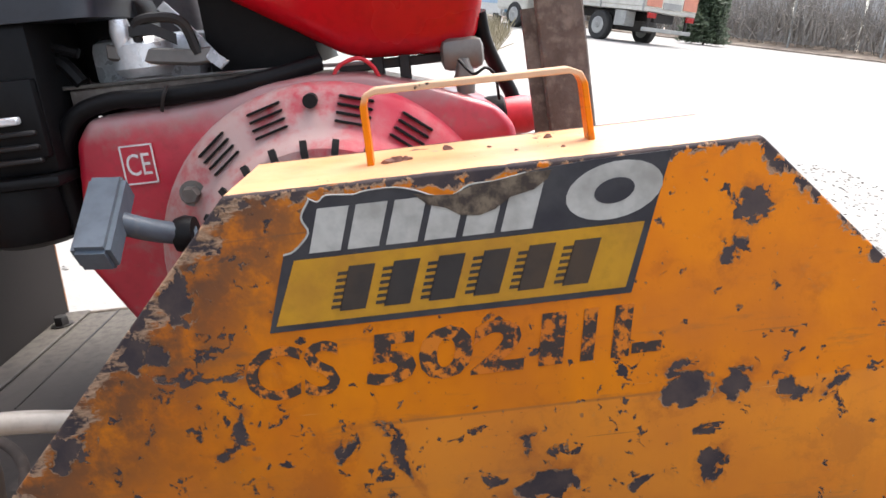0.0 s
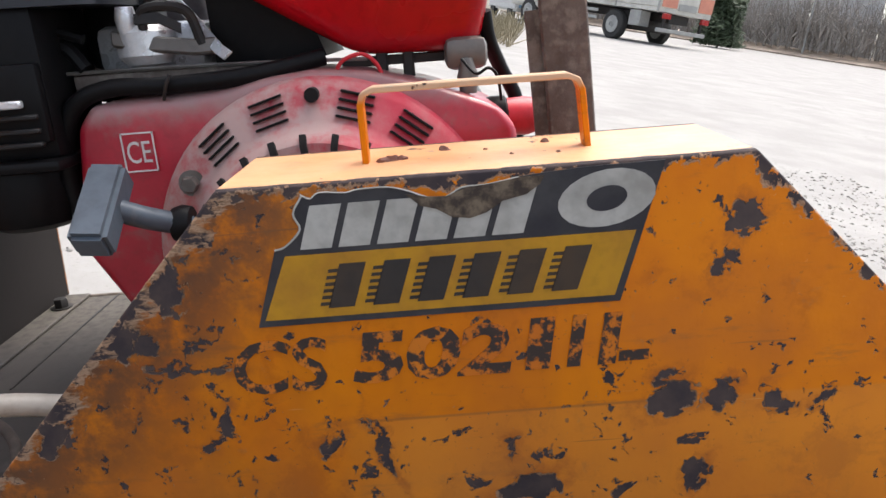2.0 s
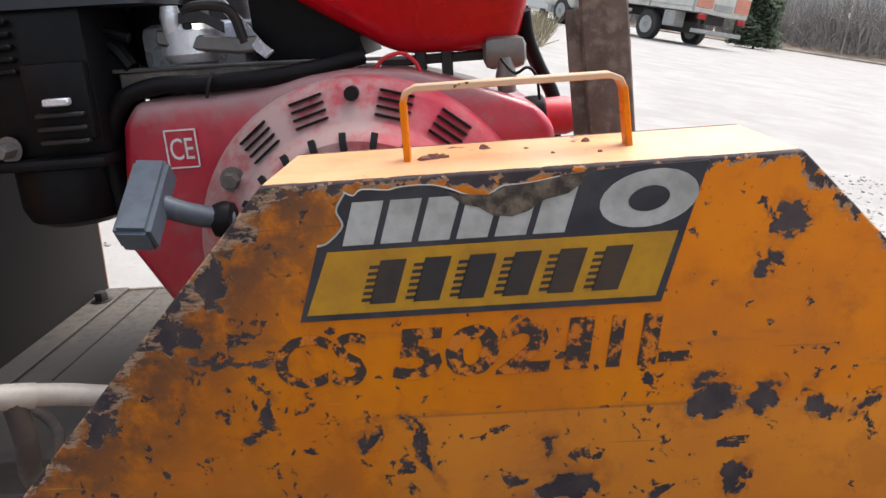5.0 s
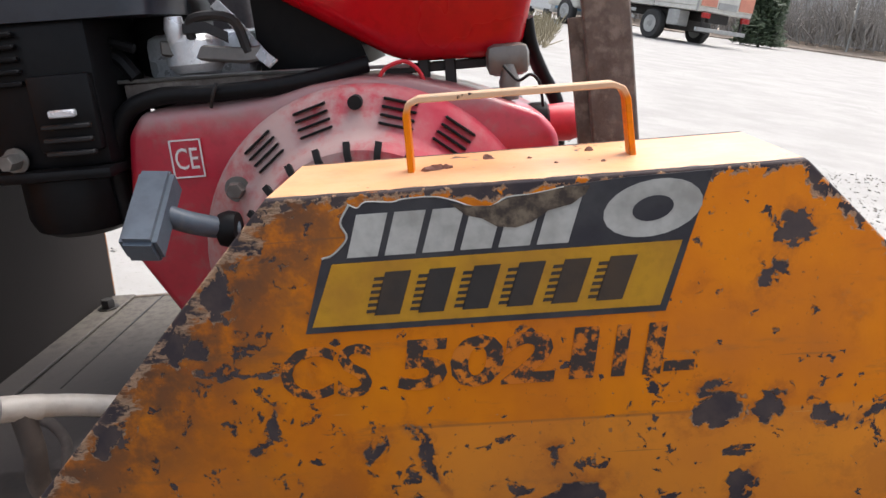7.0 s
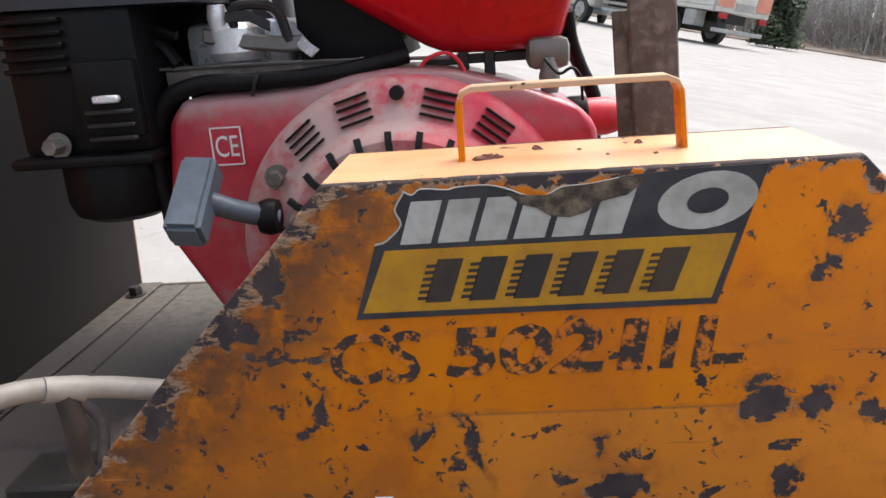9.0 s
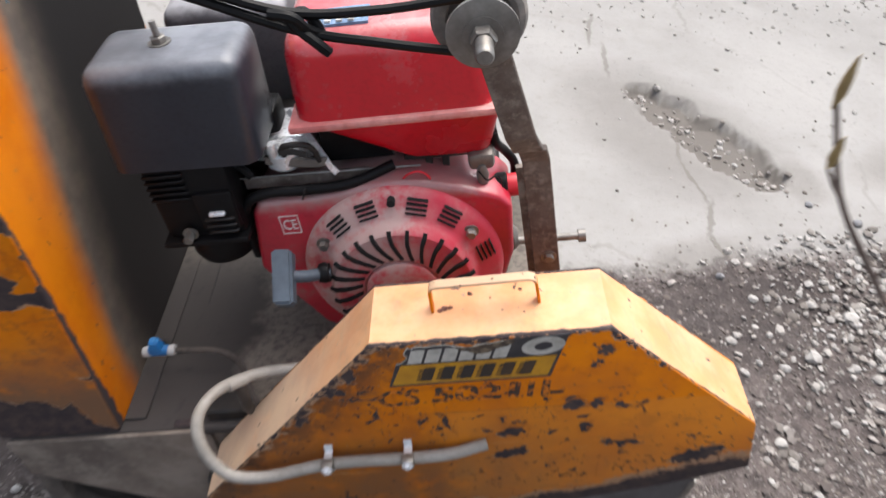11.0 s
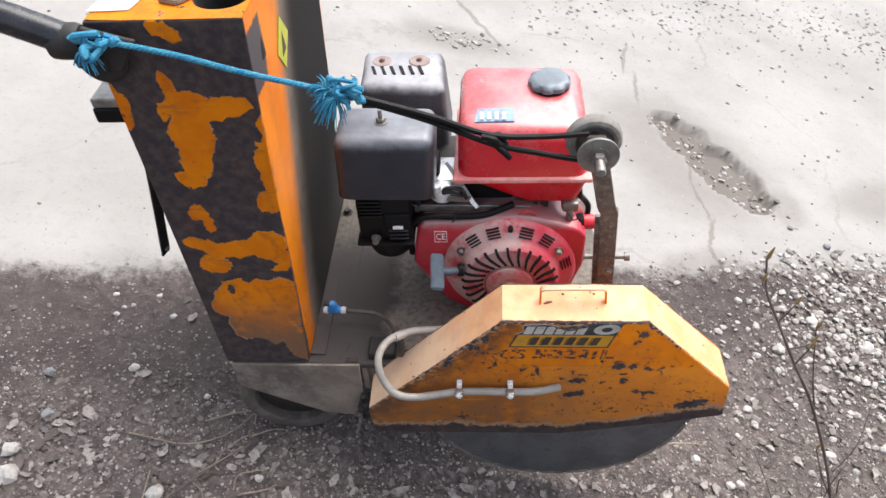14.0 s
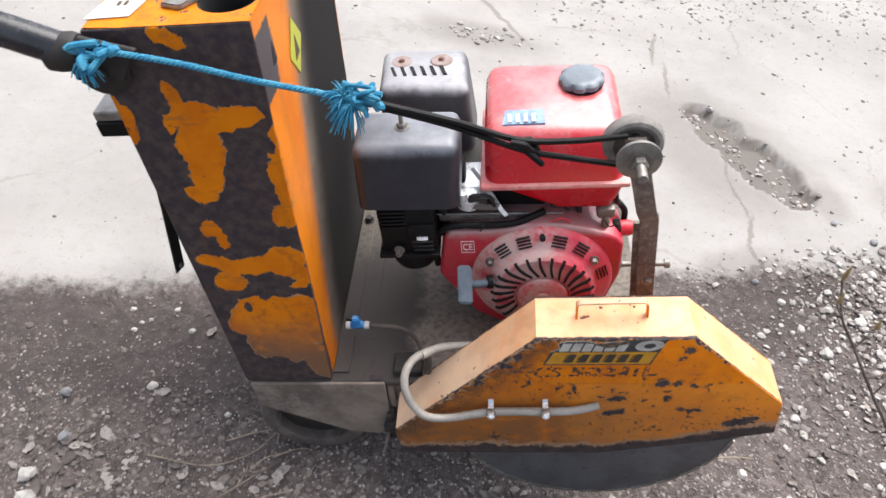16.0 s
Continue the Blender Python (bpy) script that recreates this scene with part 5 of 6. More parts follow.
part("rod_boss", spun([(0.013, -0.10), (0.016, -0.085), (0.016, -0.045), (0.011, -0.04)], (0.195, 0.245, 0.462), "X", 16), M_OLIVE, saw)
for z in (0.44, 0.50):
    part("arm_bolt", hexbolt((0.186, 0.1645, z), 0.006, -0.006), M_STEEL, arm)

# rope from the handle to the arm
rope = tagged(tilted("blue_rope"), "frayed blue rope tied to the black handle pivot", "rope")


def twisted(points, radius, lay, n=10):
    """A laid rope: three strands wound round a line."""
    out = bmesh.new()
    path = glide(points, n)
    for s in range(3):
        pts, run = [], 0.0
        for i, q in enumerate(path):
            way = (path[min(i + 1, len(path) - 1)] - path[max(i - 1, 0)]).normalized()
            side = way.cross(Vector((0, 1, 0.2))).normalized()
            up = side.cross(way)
            run += (q - path[i - 1]).length if i else 0
            a = run / lay * 2 * math.pi + s * 2.094
            pts.append(q + (side * math.cos(a) + up * math.sin(a)) * radius * 0.55)
        tube(pts, radius * 0.62, 1, 6, out, straight=True)
    return out


HITCH = Vector((-0.522, 0.064, 1.020))
KNOT = Vector((-0.212, 0.072, 0.938))
part("line", twisted([(-0.500, 0.064, 1.026), (-0.415, 0.066, 1.003), (-0.333, 0.066, 0.976), (-0.248, 0.068, 0.951), tuple(KNOT)], 0.0037, 0.017, 40), M_ROPE, rope)


def tuft(c, n, size, name, spread_dir, rad=0.0022, seed=3):
    rnd = random.Random(seed)
    bm = bmesh.new()
    for k in range(n):
        d = Vector([rnd.gauss(0, 1) for _ in range(3)]).normalized()
        e = (d + Vector(spread_dir)).normalized()
        L = size * rnd.uniform(0.5, 1.1)
        a = c + d * size * 0.12
        tube([a, a + e * L * 0.5 + d * size * 0.15, a + e * L + Vector((0, 0, -0.3 * L)) + d * size * 0.2], rad * rnd.uniform(0.6, 1.1), 3, 5, bm, 0.5)
    return part(name, bm, M_ROPE, rope)


def tangle(c, r, turns, name, rad, seed):
    rnd = random.Random(seed)
    pts = [c + Vector((rnd.uniform(-r, r), rnd.uniform(-r, r), rnd.uniform(-r, r) * 0.8)) for _ in range(turns)]
    return part(name, tube(pts, rad, 5, 7), M_ROPE, rope)


tangle(HITCH, 0.017, 12, "hitch", 0.0045, 5)
tangle(Vector((-0.490, 0.064, 1.024)), 0.012, 9, "hitch", 0.0045, 6)
tuft(HITCH + Vector((-0.004, -0.005, -0.006)), 30, 0.022, "frayed_end", (-0.1, -0.3, -1.5), 0.0014, 8)
tangle(KNOT, 0.017, 14, "knot", 0.0045, 11)
tangle(KNOT + Vector((0.022, 0, -0.003)), 0.011, 8, "knot", 0.0040, 13)
tuft(KNOT + Vector((-0.008, -0.006, -0.004)), 80, 0.028, "frayed_end", (-0.8, -0.3, -1.3), 0.0012, 21)
tuft(KNOT + Vector((-0.018, -0.002, 0.008)), 44, 0.020, "frayed_end", (-0.8, -0.1, 0.7), 0.0014, 23)
tangle(KNOT + Vector((0.006, -0.004, 0.004)), 0.020, 16, "knot", 0.0028, 17)
cord = tagged(tilted("black_cord"), "doubled black rubber cord looped round the guide wheel", "cord")
part("strand", tube([(-0.188, 0.074, 0.930), (-0.10, 0.085, 0.892), (-0.02, 0.095, 0.852), (0.05, 0.102, 0.842), (0.12, 0.108, 0.842)], 0.0042, 8, 8), M_BLACK, cord)
part("strand", tube([(-0.188, 0.076, 0.924), (-0.10, 0.087, 0.882), (-0.015, 0.092, 0.838), (0.05, 0.100, 0.815), (0.12, 0.106, 0.795)], 0.0042, 8, 8), M_BLACK, cord)
bm = tube([(-0.03, 0.085, 0.856), (-0.012, 0.083, 0.852), (-0.004, 0.09, 0.838), (0.004, 0.098, 0.832), (-0.006, 0.10, 0.848), (-0.016, 0.092, 0.845), (0.002, 0.085, 0.828), (0.010, 0.086, 0.818)], 0.0045, 6, 8)
part("overhand_knot", bm, M_BLACK, cord)

# ---- loose stones, leaves and twigs on the verge ----


def stones_mesh(name, places, material):
    """Many small stones in one mesh. places: x, y, z, size."""
    rnd = np.random.RandomState(4)
    shapes = []
    for k in range(10):
        bm = bmesh.new()
        bmesh.ops.create_icosphere(bm, subdivisions=1, radius=1.0)
        v = np.array([p.co for p in bm.verts]) * (1 + rnd.uniform(-0.28, 0.28, (len(bm.verts), 1)))
        v *= np.array([1.0, rnd.uniform(0.6, 0.95), rnd.uniform(0.4, 0.75)])
        shapes.append((v, np.array([[p.index for p in f.verts] for f in bm.faces])))
        bm.free()
    V, F, n = [], [], 0
    for i, (x, y, z, s) in enumerate(places):
        v, f = shapes[i % 10]
        a, b = rnd.uniform(0, 6.283), rnd.normal(0, 0.35)
        ca, sa, cb, sb = math.cos(a), math.sin(a), math.cos(b), math.sin(b)
        rot = np.array([[ca, -sa, 0], [sa, ca, 0], [0, 0, 1]]) @ np.array([[1, 0, 0], [0, cb, -sb], [0, sb, cb]])
        V.append((v * s) @ rot.T + (x, y, z + s * 0.2))
        F.append(f + n)
        n += len(v)
    V, F = np.concatenate(V), np.concatenate(F)
    me = bpy.data.meshes.new(name)
    me.from_pydata(V.tolist(), [], F.tolist())
    me.materials.append(material)
    return new(name, me)


def stone_material(name, dark, pale, share):
    m, nt, bsdf = start(name)
    geo = node(nt, "NewGeometry")
    r = geo.outputs["Random Per Island"]
    vec = where(nt)
    c = mix(nt, ramp(nt, r, share - 0.15, share + 0.2), dark, pale)
    tint = node(nt, "TexWhiteNoise", {"W": r}, noise_dimensions="1D").outputs[0]
    c = mix(nt, calc(nt, "MULTIPLY", tint, 0.35), c, (0.26, 0.22, 0.18))
    c = mix(nt, ramp(nt, grain(nt, vec, 180.0, 4.0), 0.45, 0.75, 0.0, 0.5), c, (0.12, 0.1, 0.09))
    nt.links.new(c, bsdf.inputs["Base Color"])
    bsdf.inputs["Roughness"].default_value = 0.85
    bump(nt, bsdf, grain(nt, vec, 250.0), 0.4)
    return m


M_GRIT = stone_material("grit", (0.082, 0.067, 0.061), (0.31, 0.288, 0.268), 0.66)
M_CLOD = stone_material("earth_clods", (0.062, 0.049, 0.044), (0.175, 0.149, 0.136), 0.5)
M_RUBBLE = stone_material("pale_rubble", (0.20, 0.19, 0.178), (0.34, 0.33, 0.31), 0.4)
M_GRAVEL = stone_material("pale_gravel", (0.14, 0.125, 0.113), (0.38, 0.363, 0.34), 0.40)
rnd = np.random.RandomState(11)


def thinning(x, y):
    """Fewer loose stones away from the machine."""
    return min(1.0, max(0.0, (2.7 - abs(x - 0.2)) / 0.9)) * min(1.0, (y + 0.9) / 0.5)


grit, gravel = [], []
while len(grit) < 25000:
    x, y = rnd.uniform(-2.3, 2.7), rnd.uniform(-0.9, 1.15)
    e = y - edge_y(x)
    if e > 0.0 and rnd.rand() > 0.12 * math.exp(-e * 6) or rnd.rand() > thinning(x, y):
        continue
    if x < 0.4 and 0.15 < y and rnd.rand() < 0.75:
        continue
    s = 0.0016 + 0.0036 * rnd.rand() ** 2.5 + (0.007 * rnd.rand() if rnd.rand() < 0.06 else 0.0)
    grit.append((x, y, ground_z(x, y), s))
while len(gravel) < 8200:
    x, y = rnd.uniform(0.35, 3.4), rnd.uniform(-1.1, 1.25)
    heap = math.exp(-((x - 1.25) / 0.55) ** 2 - ((y - 0.62) / 0.24) ** 2) + 0.14
    if rnd.rand() > heap or y > edge_y(x) + 0.06 or x < 0.55 + 0.35 * rnd.rand() or rnd.rand() > min(1.0, max(0.0, (3.3 - x) / 1.2)) * min(1.0, (y + 1.1) / 0.7):
        continue
    gravel.append((x, y, ground_z(x, y) + 0.006 * heap * rnd.rand(), 0.0030 + 0.0105 * rnd.rand() ** 3))
for _ in range(900):
    x, y = rnd.uniform(-1.9, 2.4), rnd.uniform(1.0, 3.4)
    if rnd.rand() < 0.5:
        grit.append((x, y, ground_z(x, y), 0.002 + 0.004 * rnd.rand() ** 3))
while len(grit) < 58000:
    x, y = rnd.uniform(-1.7, 1.9), rnd.uniform(-0.75, 0.32)
    if rnd.rand() > 1.25 - max(0.0, y) * 2.6 or rnd.rand() > thinning(x, y):
        continue
    grit.append((x, y, ground_z(x, y), 0.0012 + 0.0030 * rnd.rand() ** 2))
rubble = []
while len(rubble) < 3600:
    x, y = rnd.uniform(-2.2, 2.6), rnd.uniform(1.25, 4.2)
    band = math.exp(-((y - 2.15 - 0.15 * x) / 0.22) ** 2) * (x > 0.1) + (0.55 if y > 2.2 and x > 0.2 else 0.05)
    if rnd.rand() < band:
        rubble.append((x, y, ground_z(x, y), 0.003 + 0.009 * rnd.rand() ** 3))
for _ in range(60):
    x, y = -0.12 + rnd.normal(0, 0.08), 1.80 + rnd.normal(0, 0.03)
    rubble.append((x, y, ground_z(x, y), 0.004 + 0.010 * rnd.rand() ** 2))
for a, b, r in POTHOLE:
    for _ in range(26):
        x, y = a + rnd.normal(0, r * 0.5), b + rnd.normal(0, r * 0.5)
        gravel.append((x, y, ground_z(x, y), 0.004 + 0.009 * rnd.rand() ** 2))
clods = []
while len(clods) < 11500:
    x, y = rnd.uniform(-2.1, 2.1), rnd.uniform(-0.9, 1.0)
    if y > edge_y(x) - 0.03 or rnd.rand() > (1.0 if y < 0.18 + 0.25 * (x > 0.4) else 0.22) * thinning(x * 1.3, y):
        continue
    clods.append((x, y, ground_z(x, y) - 0.001, 0.0025 + 0.006 * rnd.rand() ** 3))
tagged(stones_mesh("earth_clods", clods, M_CLOD), "dark crumbly earth clods and chips on the verge", "earth", kind="stuff")
tagged(stones_mesh("grit", grit, M_GRIT), "small grey grit trodden into dark earth", "grit", kind="stuff")
tagged(stones_mesh("road_rubble", rubble, M_RUBBLE), "pale crushed stones scattered over the road", "rubble", kind="stuff")
tagged(stones_mesh("gravel", gravel, M_GRAVEL), "pale crushed limestone gravel heaped on the verge", "gravel", kind="stuff")

# single stones that stand out
M_STONE = surface("pale_stone", (0.42, 0.40, 0.37), (0.28, 0.26, 0.24), 0.8, 0.0, 40.0, 160.0, 0.4)
M_STONE2 = surface("grey_stone", (0.2, 0.2, 0.21), (0.13, 0.125, 0.12), 0.8, 0.0, 40.0, 160.0, 0.4)


def stone(x, y, s, material, label):
    bm = bmesh.new()
    s *= 0.78
    bmesh.ops.create_icosphere(bm, subdivisions=2, radius=s)
    for v in bm.verts:
        v.co *= 1 + 0.45 * noise.noise(v.co / s * 1.1 + Vector((x * 9, y * 9, 0)))
        v.co.z *= 0.65
    ob = finish("stone", bm, material, None, smooth=25)
    ob.location = (x, y, ground_z(x, y) + s * 0.35)
    return tagged(ob, label, "stone", "stones on the verge")


for x, y, s in ((-0.823, 0.191, 0.015), (-0.989, -0.035, 0.020), (-0.972, -0.087, 0.026), (-0.651, 0.142, 0.009), (-0.91, 0.331, 0.009), (-0.93, 0.389, 0.010), (-0.833, 0.397, 0.009), (-0.782, 0.34, 0.010), (-0.90, 0.352, 0.007), (-0.464, 0.122, 0.010), (-0.690, -0.090, 0.022), (-0.501, -0.031, 0.012), (-0.58, -0.16, 0.014), (-0.37, -0.14, 0.013),
                (0.52, 0.08, 0.013), (0.545, 0.088, 0.012), (0.736, 0.069, 0.020), (0.443, 0.127, 0.014), (0.50, 0.42, 0.018), (0.88, 0.62, 0.022),
                (0.97, 0.80, 0.018), (1.02, 0.55, 0.026), (0.75, 0.50, 0.02), (0.62, 0.30, 0.014), (1.05, 0.30, 0.022), (1.15, 0.45, 0.024),
                (-0.13, -0.07, 0.012), (0.30, -0.09, 0.011), (0.80, 0.20, 0.018), (0.92, 0.10, 0.016), (-0.45, -0.22, 0.016), (0.677, 0.66, 0.014)):
    stone(x, y, s, M_STONE, "rough whitish limestone lump lying on the earth")
for x, y, s in ((-0.991, 0.154, 0.015), (0.10, -0.17, 0.020), (0.02, -0.10, 0.014), (-0.25, -0.17, 0.013), (-0.95, 0.05, 0.016), (0.921, 0.995, 0.012), (1.02, 0.93, 0.015), (0.62, 0.72, 0.012)):
    stone(x, y, s, M_STONE2, "grey rounded stone lying on the earth")

# dead leaves


def leaf_material():
    m, nt, bsdf = start("dead_leaf")
    r = node(nt, "NewGeometry").outputs["Random Per Island"]
    vec = where(nt)
    c = mix(nt, ramp(nt, r, 0.2, 1.0), (0.07, 0.056, 0.050), (0.30, 0.27, 0.247))
    c = mix(nt, ramp(nt, grain(nt, vec, 90.0, 5.0), 0.4, 0.7, 0.0, 0.6), c, (0.08, 0.06, 0.05))
    nt.links.new(c, bsdf.inputs["Base Color"])
    bsdf.inputs["Roughness"].default_value = 0.8
    return m


V, F = [], []
rl = random.Random(5)
for k in range(7500):
    x, y = rl.uniform(-1.8, 1.9), rl.uniform(-0.5, 0.42)
    keep = (0.9 if y < 0.05 + 0.06 * noise.noise((x * 3, 0.0, 4.0)) else 0.05) + (0.12 if x > 0.5 else 0.0)
    if rl.random() > keep or y > edge_y(x) - 0.08:
        continue
    s = 0.004 + 0.014 * rl.random() ** 3.2
    a, lean, curl = rl.uniform(0, 6.28), rl.uniform(-0.5, 0.5), rl.uniform(-0.4, 0.6)
    z = ground_z(x, y) + 0.004
    n0 = len(V)
    for i in range(5):
        u = i / 4 - 0.5
        half = s * 0.62 * math.sin(math.pi * (i + 0.5) / 5) * rl.uniform(0.5, 1.35)
        for side in (-1, 0, 1):
            px, py = u * 2 * s, side * half
            pz = abs(side) * half * curl + u * s * lean + s * 0.5 * u * u + rl.uniform(-0.24, 0.24) * s
            V.append((x + px * math.cos(a) - py * math.sin(a), y + px * math.sin(a) + py * math.cos(a), z + pz))
    for i in range(4):
        for j in range(2):
            q = n0 + i * 3 + j
            F.append((q, q + 1, q + 4, q + 3))
lm = bpy.data.meshes.new("dead_leaves")
lm.from_pydata(V, [], F)
lm.shade_smooth()
lm.materials.append(leaf_material())
tagged(new("dead_leaves", lm), "matted grey-brown dead leaves on the verge", "leaves", kind="stuff")

M_TWIG = surface("dark_bark", (0.075, 0.052, 0.042), (0.12, 0.09, 0.075), 0.75, 0.0, 60.0, 200.0, 0.3)
M_STRAW = surface("dry_stalk", (0.25, 0.2, 0.15), (0.16, 0.12, 0.09), 0.8, 0.0, 60.0, 200.0, 0.2)


def twig(points, r, material, label):
    bm = tube([(x, y, ground_z(x, y) + h) for x, y, h in points], r, 5, 6, taper=0.4)
    return tagged(finish("twig", bm, material), label, "twig", "twigs on the verge")


twig([(-0.80, -0.26, 0.008), (-0.70, -0.15, 0.02), (-0.60, -0.03, 0.012), (-0.52, 0.05, 0.01)], 0.003, M_TWIG, "thin dark twig lying on leaves")
twig([(-0.69, -0.28, 0.005), (-0.70, -0.15, 0.03), (-0.705, -0.06, 0.035)], 0.0028, M_STRAW, "pale dry stalk leaning over leaves")
twig([(-0.78, 0.03, 0.01), (-0.66, 0.02, 0.012), (-0.58, 0.06, 0.01), (-0.53, 0.12, 0.02)], 0.002, M_STRAW, "thin pale twig beside the wheel")
twig([(0.33, 0.14, 0.01), (0.42, 0.15, 0.03), (0.47, 0.16, 0.025)], 0.003, M_STRAW, "broken reddish twig beside the blade")
twig([(0.62, -0.10, 0.01), (0.75, 0.0, 0.02), (0.90, -0.12, 0.02)], 0.003, M_TWIG, "thin dark twig lying on leaves")
rt = random.Random(9)
for k in range(26):
    x, y = rt.uniform(-0.95, 1.0), rt.uniform(-0.33, 0.02)
    a, L = rt.uniform(0, 6.28), rt.uniform(0.05, 0.14)
    dx, dy = math.cos(a) * L, math.sin(a) * L
    twig([(x, y, 0.004), (x + dx * 0.5 + 0.01, y + dy * 0.5, rt.uniform(0.006, 0.03)), (x + dx, y + dy, rt.uniform(0.004, 0.05))], rt.uniform(0.0009, 0.0018), rt.choice((M_STRAW, M_TWIG)), "thin dry stalk lying on the verge")
for k in range(14):
    x, y = rt.uniform(-0.72, -0.48), rt.uniform(-0.12, 0.14)
    a, L = rt.uniform(0.3, 1.5), rt.uniform(0.06, 0.13)
    dx, dy = math.cos(a) * L, math.sin(a) * L * 0.7
    twig([(x, y, 0.004), (x + dx * 0.5 + rt.uniform(-0.02, 0.02), y + dy * 0.5, rt.uniform(0.01, 0.03)), (x + dx, y + dy, rt.uniform(0.004, 0.03))], rt.uniform(0.0012, 0.0024), rt.choice((M_STRAW, M_STRAW, M_TWIG)), "thin dry stalk tangled beside the wheel")

for k in range(22):
    x, y = rt.uniform(0.50, 1.05), rt.uniform(-0.22, 0.16)
    lean, h = rt.uniform(-0.16, 0.04), rt.uniform(0.10, 0.30)
    twig([(x, y, -0.004), (x + lean * 0.4, y + rt.uniform(-0.02, 0.03), h * 0.5), (x + lean, y + rt.uniform(-0.03, 0.06), h)], rt.uniform(0.0012, 0.0022), rt.choice((M_TWIG, M_TWIG, M_STRAW)), "thin dry stalk standing on the verge")

# budding stems beside the saw
M_BUD = surface("bud_scale", (0.28, 0.2, 0.08), (0.2, 0.13, 0.06), 0.6)


def sapling(points, r, shoots, label):
    root = new("sapling")
    base_pt = Vector(points[0])
    root.location = base_pt
    off = [Vector(p) - base_pt for p in points]
    part("stem", tube(off, r, 6, 8, taper=0.45), M_TWIG, root)
    path = glide(off, 6)
    for k, (i, way, L) in enumerate(shoots):
        a = path[min(i, len(path) - 1)]
        w = Vector(way).normalized() * L
        part("shoot", tube([a, a + w * 0.5 + Vector((0, 0, 0.1 * L)), a + w + Vector((0, 0, 0.3 * L))], r * 0.5, 4, 6, taper=0.6), M_TWIG, root)
        part("bud", spun([(0.0006, 0.0), (r * 0.9, 0.004), (r * 0.7, 0.009), (0.0003, 0.014)], a + w + Vector((0, 0, 0.3 * L)), "Z", 8), M_BUD, root)
    part("bud", spun([(0.0006, -0.003), (r * 0.9, 0.004), (r * 0.8, 0.010), (0.0003, 0.018)], off[-1], "Z", 8), M_BUD, root)
    return tagged(root, label, "sapling", "saplings on the verge")


sapling([(0.62, -0.30, -0.01), (0.46, -0.29, 0.32), (0.30, -0.28, 0.62), (0.194, -0.271, 0.785), (0.130, -0.270, 0.865), (0.098, -0.250, 0.905), (0.072, -0.242, 0.938), (0.057, -0.234, 0.974)], 0.0023, [(24, (0.1, 0, 1), 0.022), (26, (0.8, 0, 0.3), 0.02), (30, (0.4, 0.2, 1), 0.020), (36, (-1, 0, 0.8), 0.014), (12, (-1, 0.2, 1), 0.09), (18, (-0.6, 0.3, 1), 0.10)], "tall thin budding sapling rising beside the saw")
sapling([(0.86, -0.03, -0.01), (0.80, 0.0, 0.16), (0.72, 0.05, 0.30), (0.66, 0.10, 0.42)], 0.0028, [(8, (-1, 0, 1), 0.05), (12, (1, 0.3, 1), 0.06), (15, (-1, 0.2, 1), 0.05)], "thin grey-brown budding sapling on the verge")
sapling([(0.95, 0.10, -0.01), (0.90, 0.13, 0.12), (0.87, 0.16, 0.25), (0.85, 0.2, 0.33)], 0.0022, [(6, (-1, 0, 1), 0.05), (11, (1, 0.3, 1), 0.05)], "thin grey-brown budding sapling on the verge")

# ---- far side of the road ----
M_CREAM = surface("dirty_cream_paint", (0.62, 0.61, 0.56), (0.5, 0.49, 0.44), 0.5, 0.0, 2.0, 20.0, 0.05)
M_TAIL = surface("orange_red_panel", (0.66, 0.27, 0.18), (0.56, 0.22, 0.15), 0.4, 0.0, 2.0, 20.0, 0.0)
M_TYRE = surface("tyre_rubber", (0.03, 0.03, 0.03), (0.05, 0.048, 0.045), 0.85, 0.0, 3.0, 20.0, 0.1)
M_PALEMETAL = surface("pale_metal", (0.42, 0.42, 0.4), (0.3, 0.3, 0.29), 0.5, 0.2, 2.0, 20.0, 0.0)
M_LAMP = surface("red_lamp", (0.4, 0.02, 0.02), (0.3, 0.02, 0.02), 0.25)
M_DARKGLASS = surface("dark_glass", (0.03, 0.04, 0.05), (0.05, 0.06, 0.07), 0.1)
M_BLUEVAN = surface("pale_blue_paint", (0.25, 0.42, 0.6), (0.2, 0.36, 0.52), 0.35, 0.0, 2.0, 20.0, 0.0)


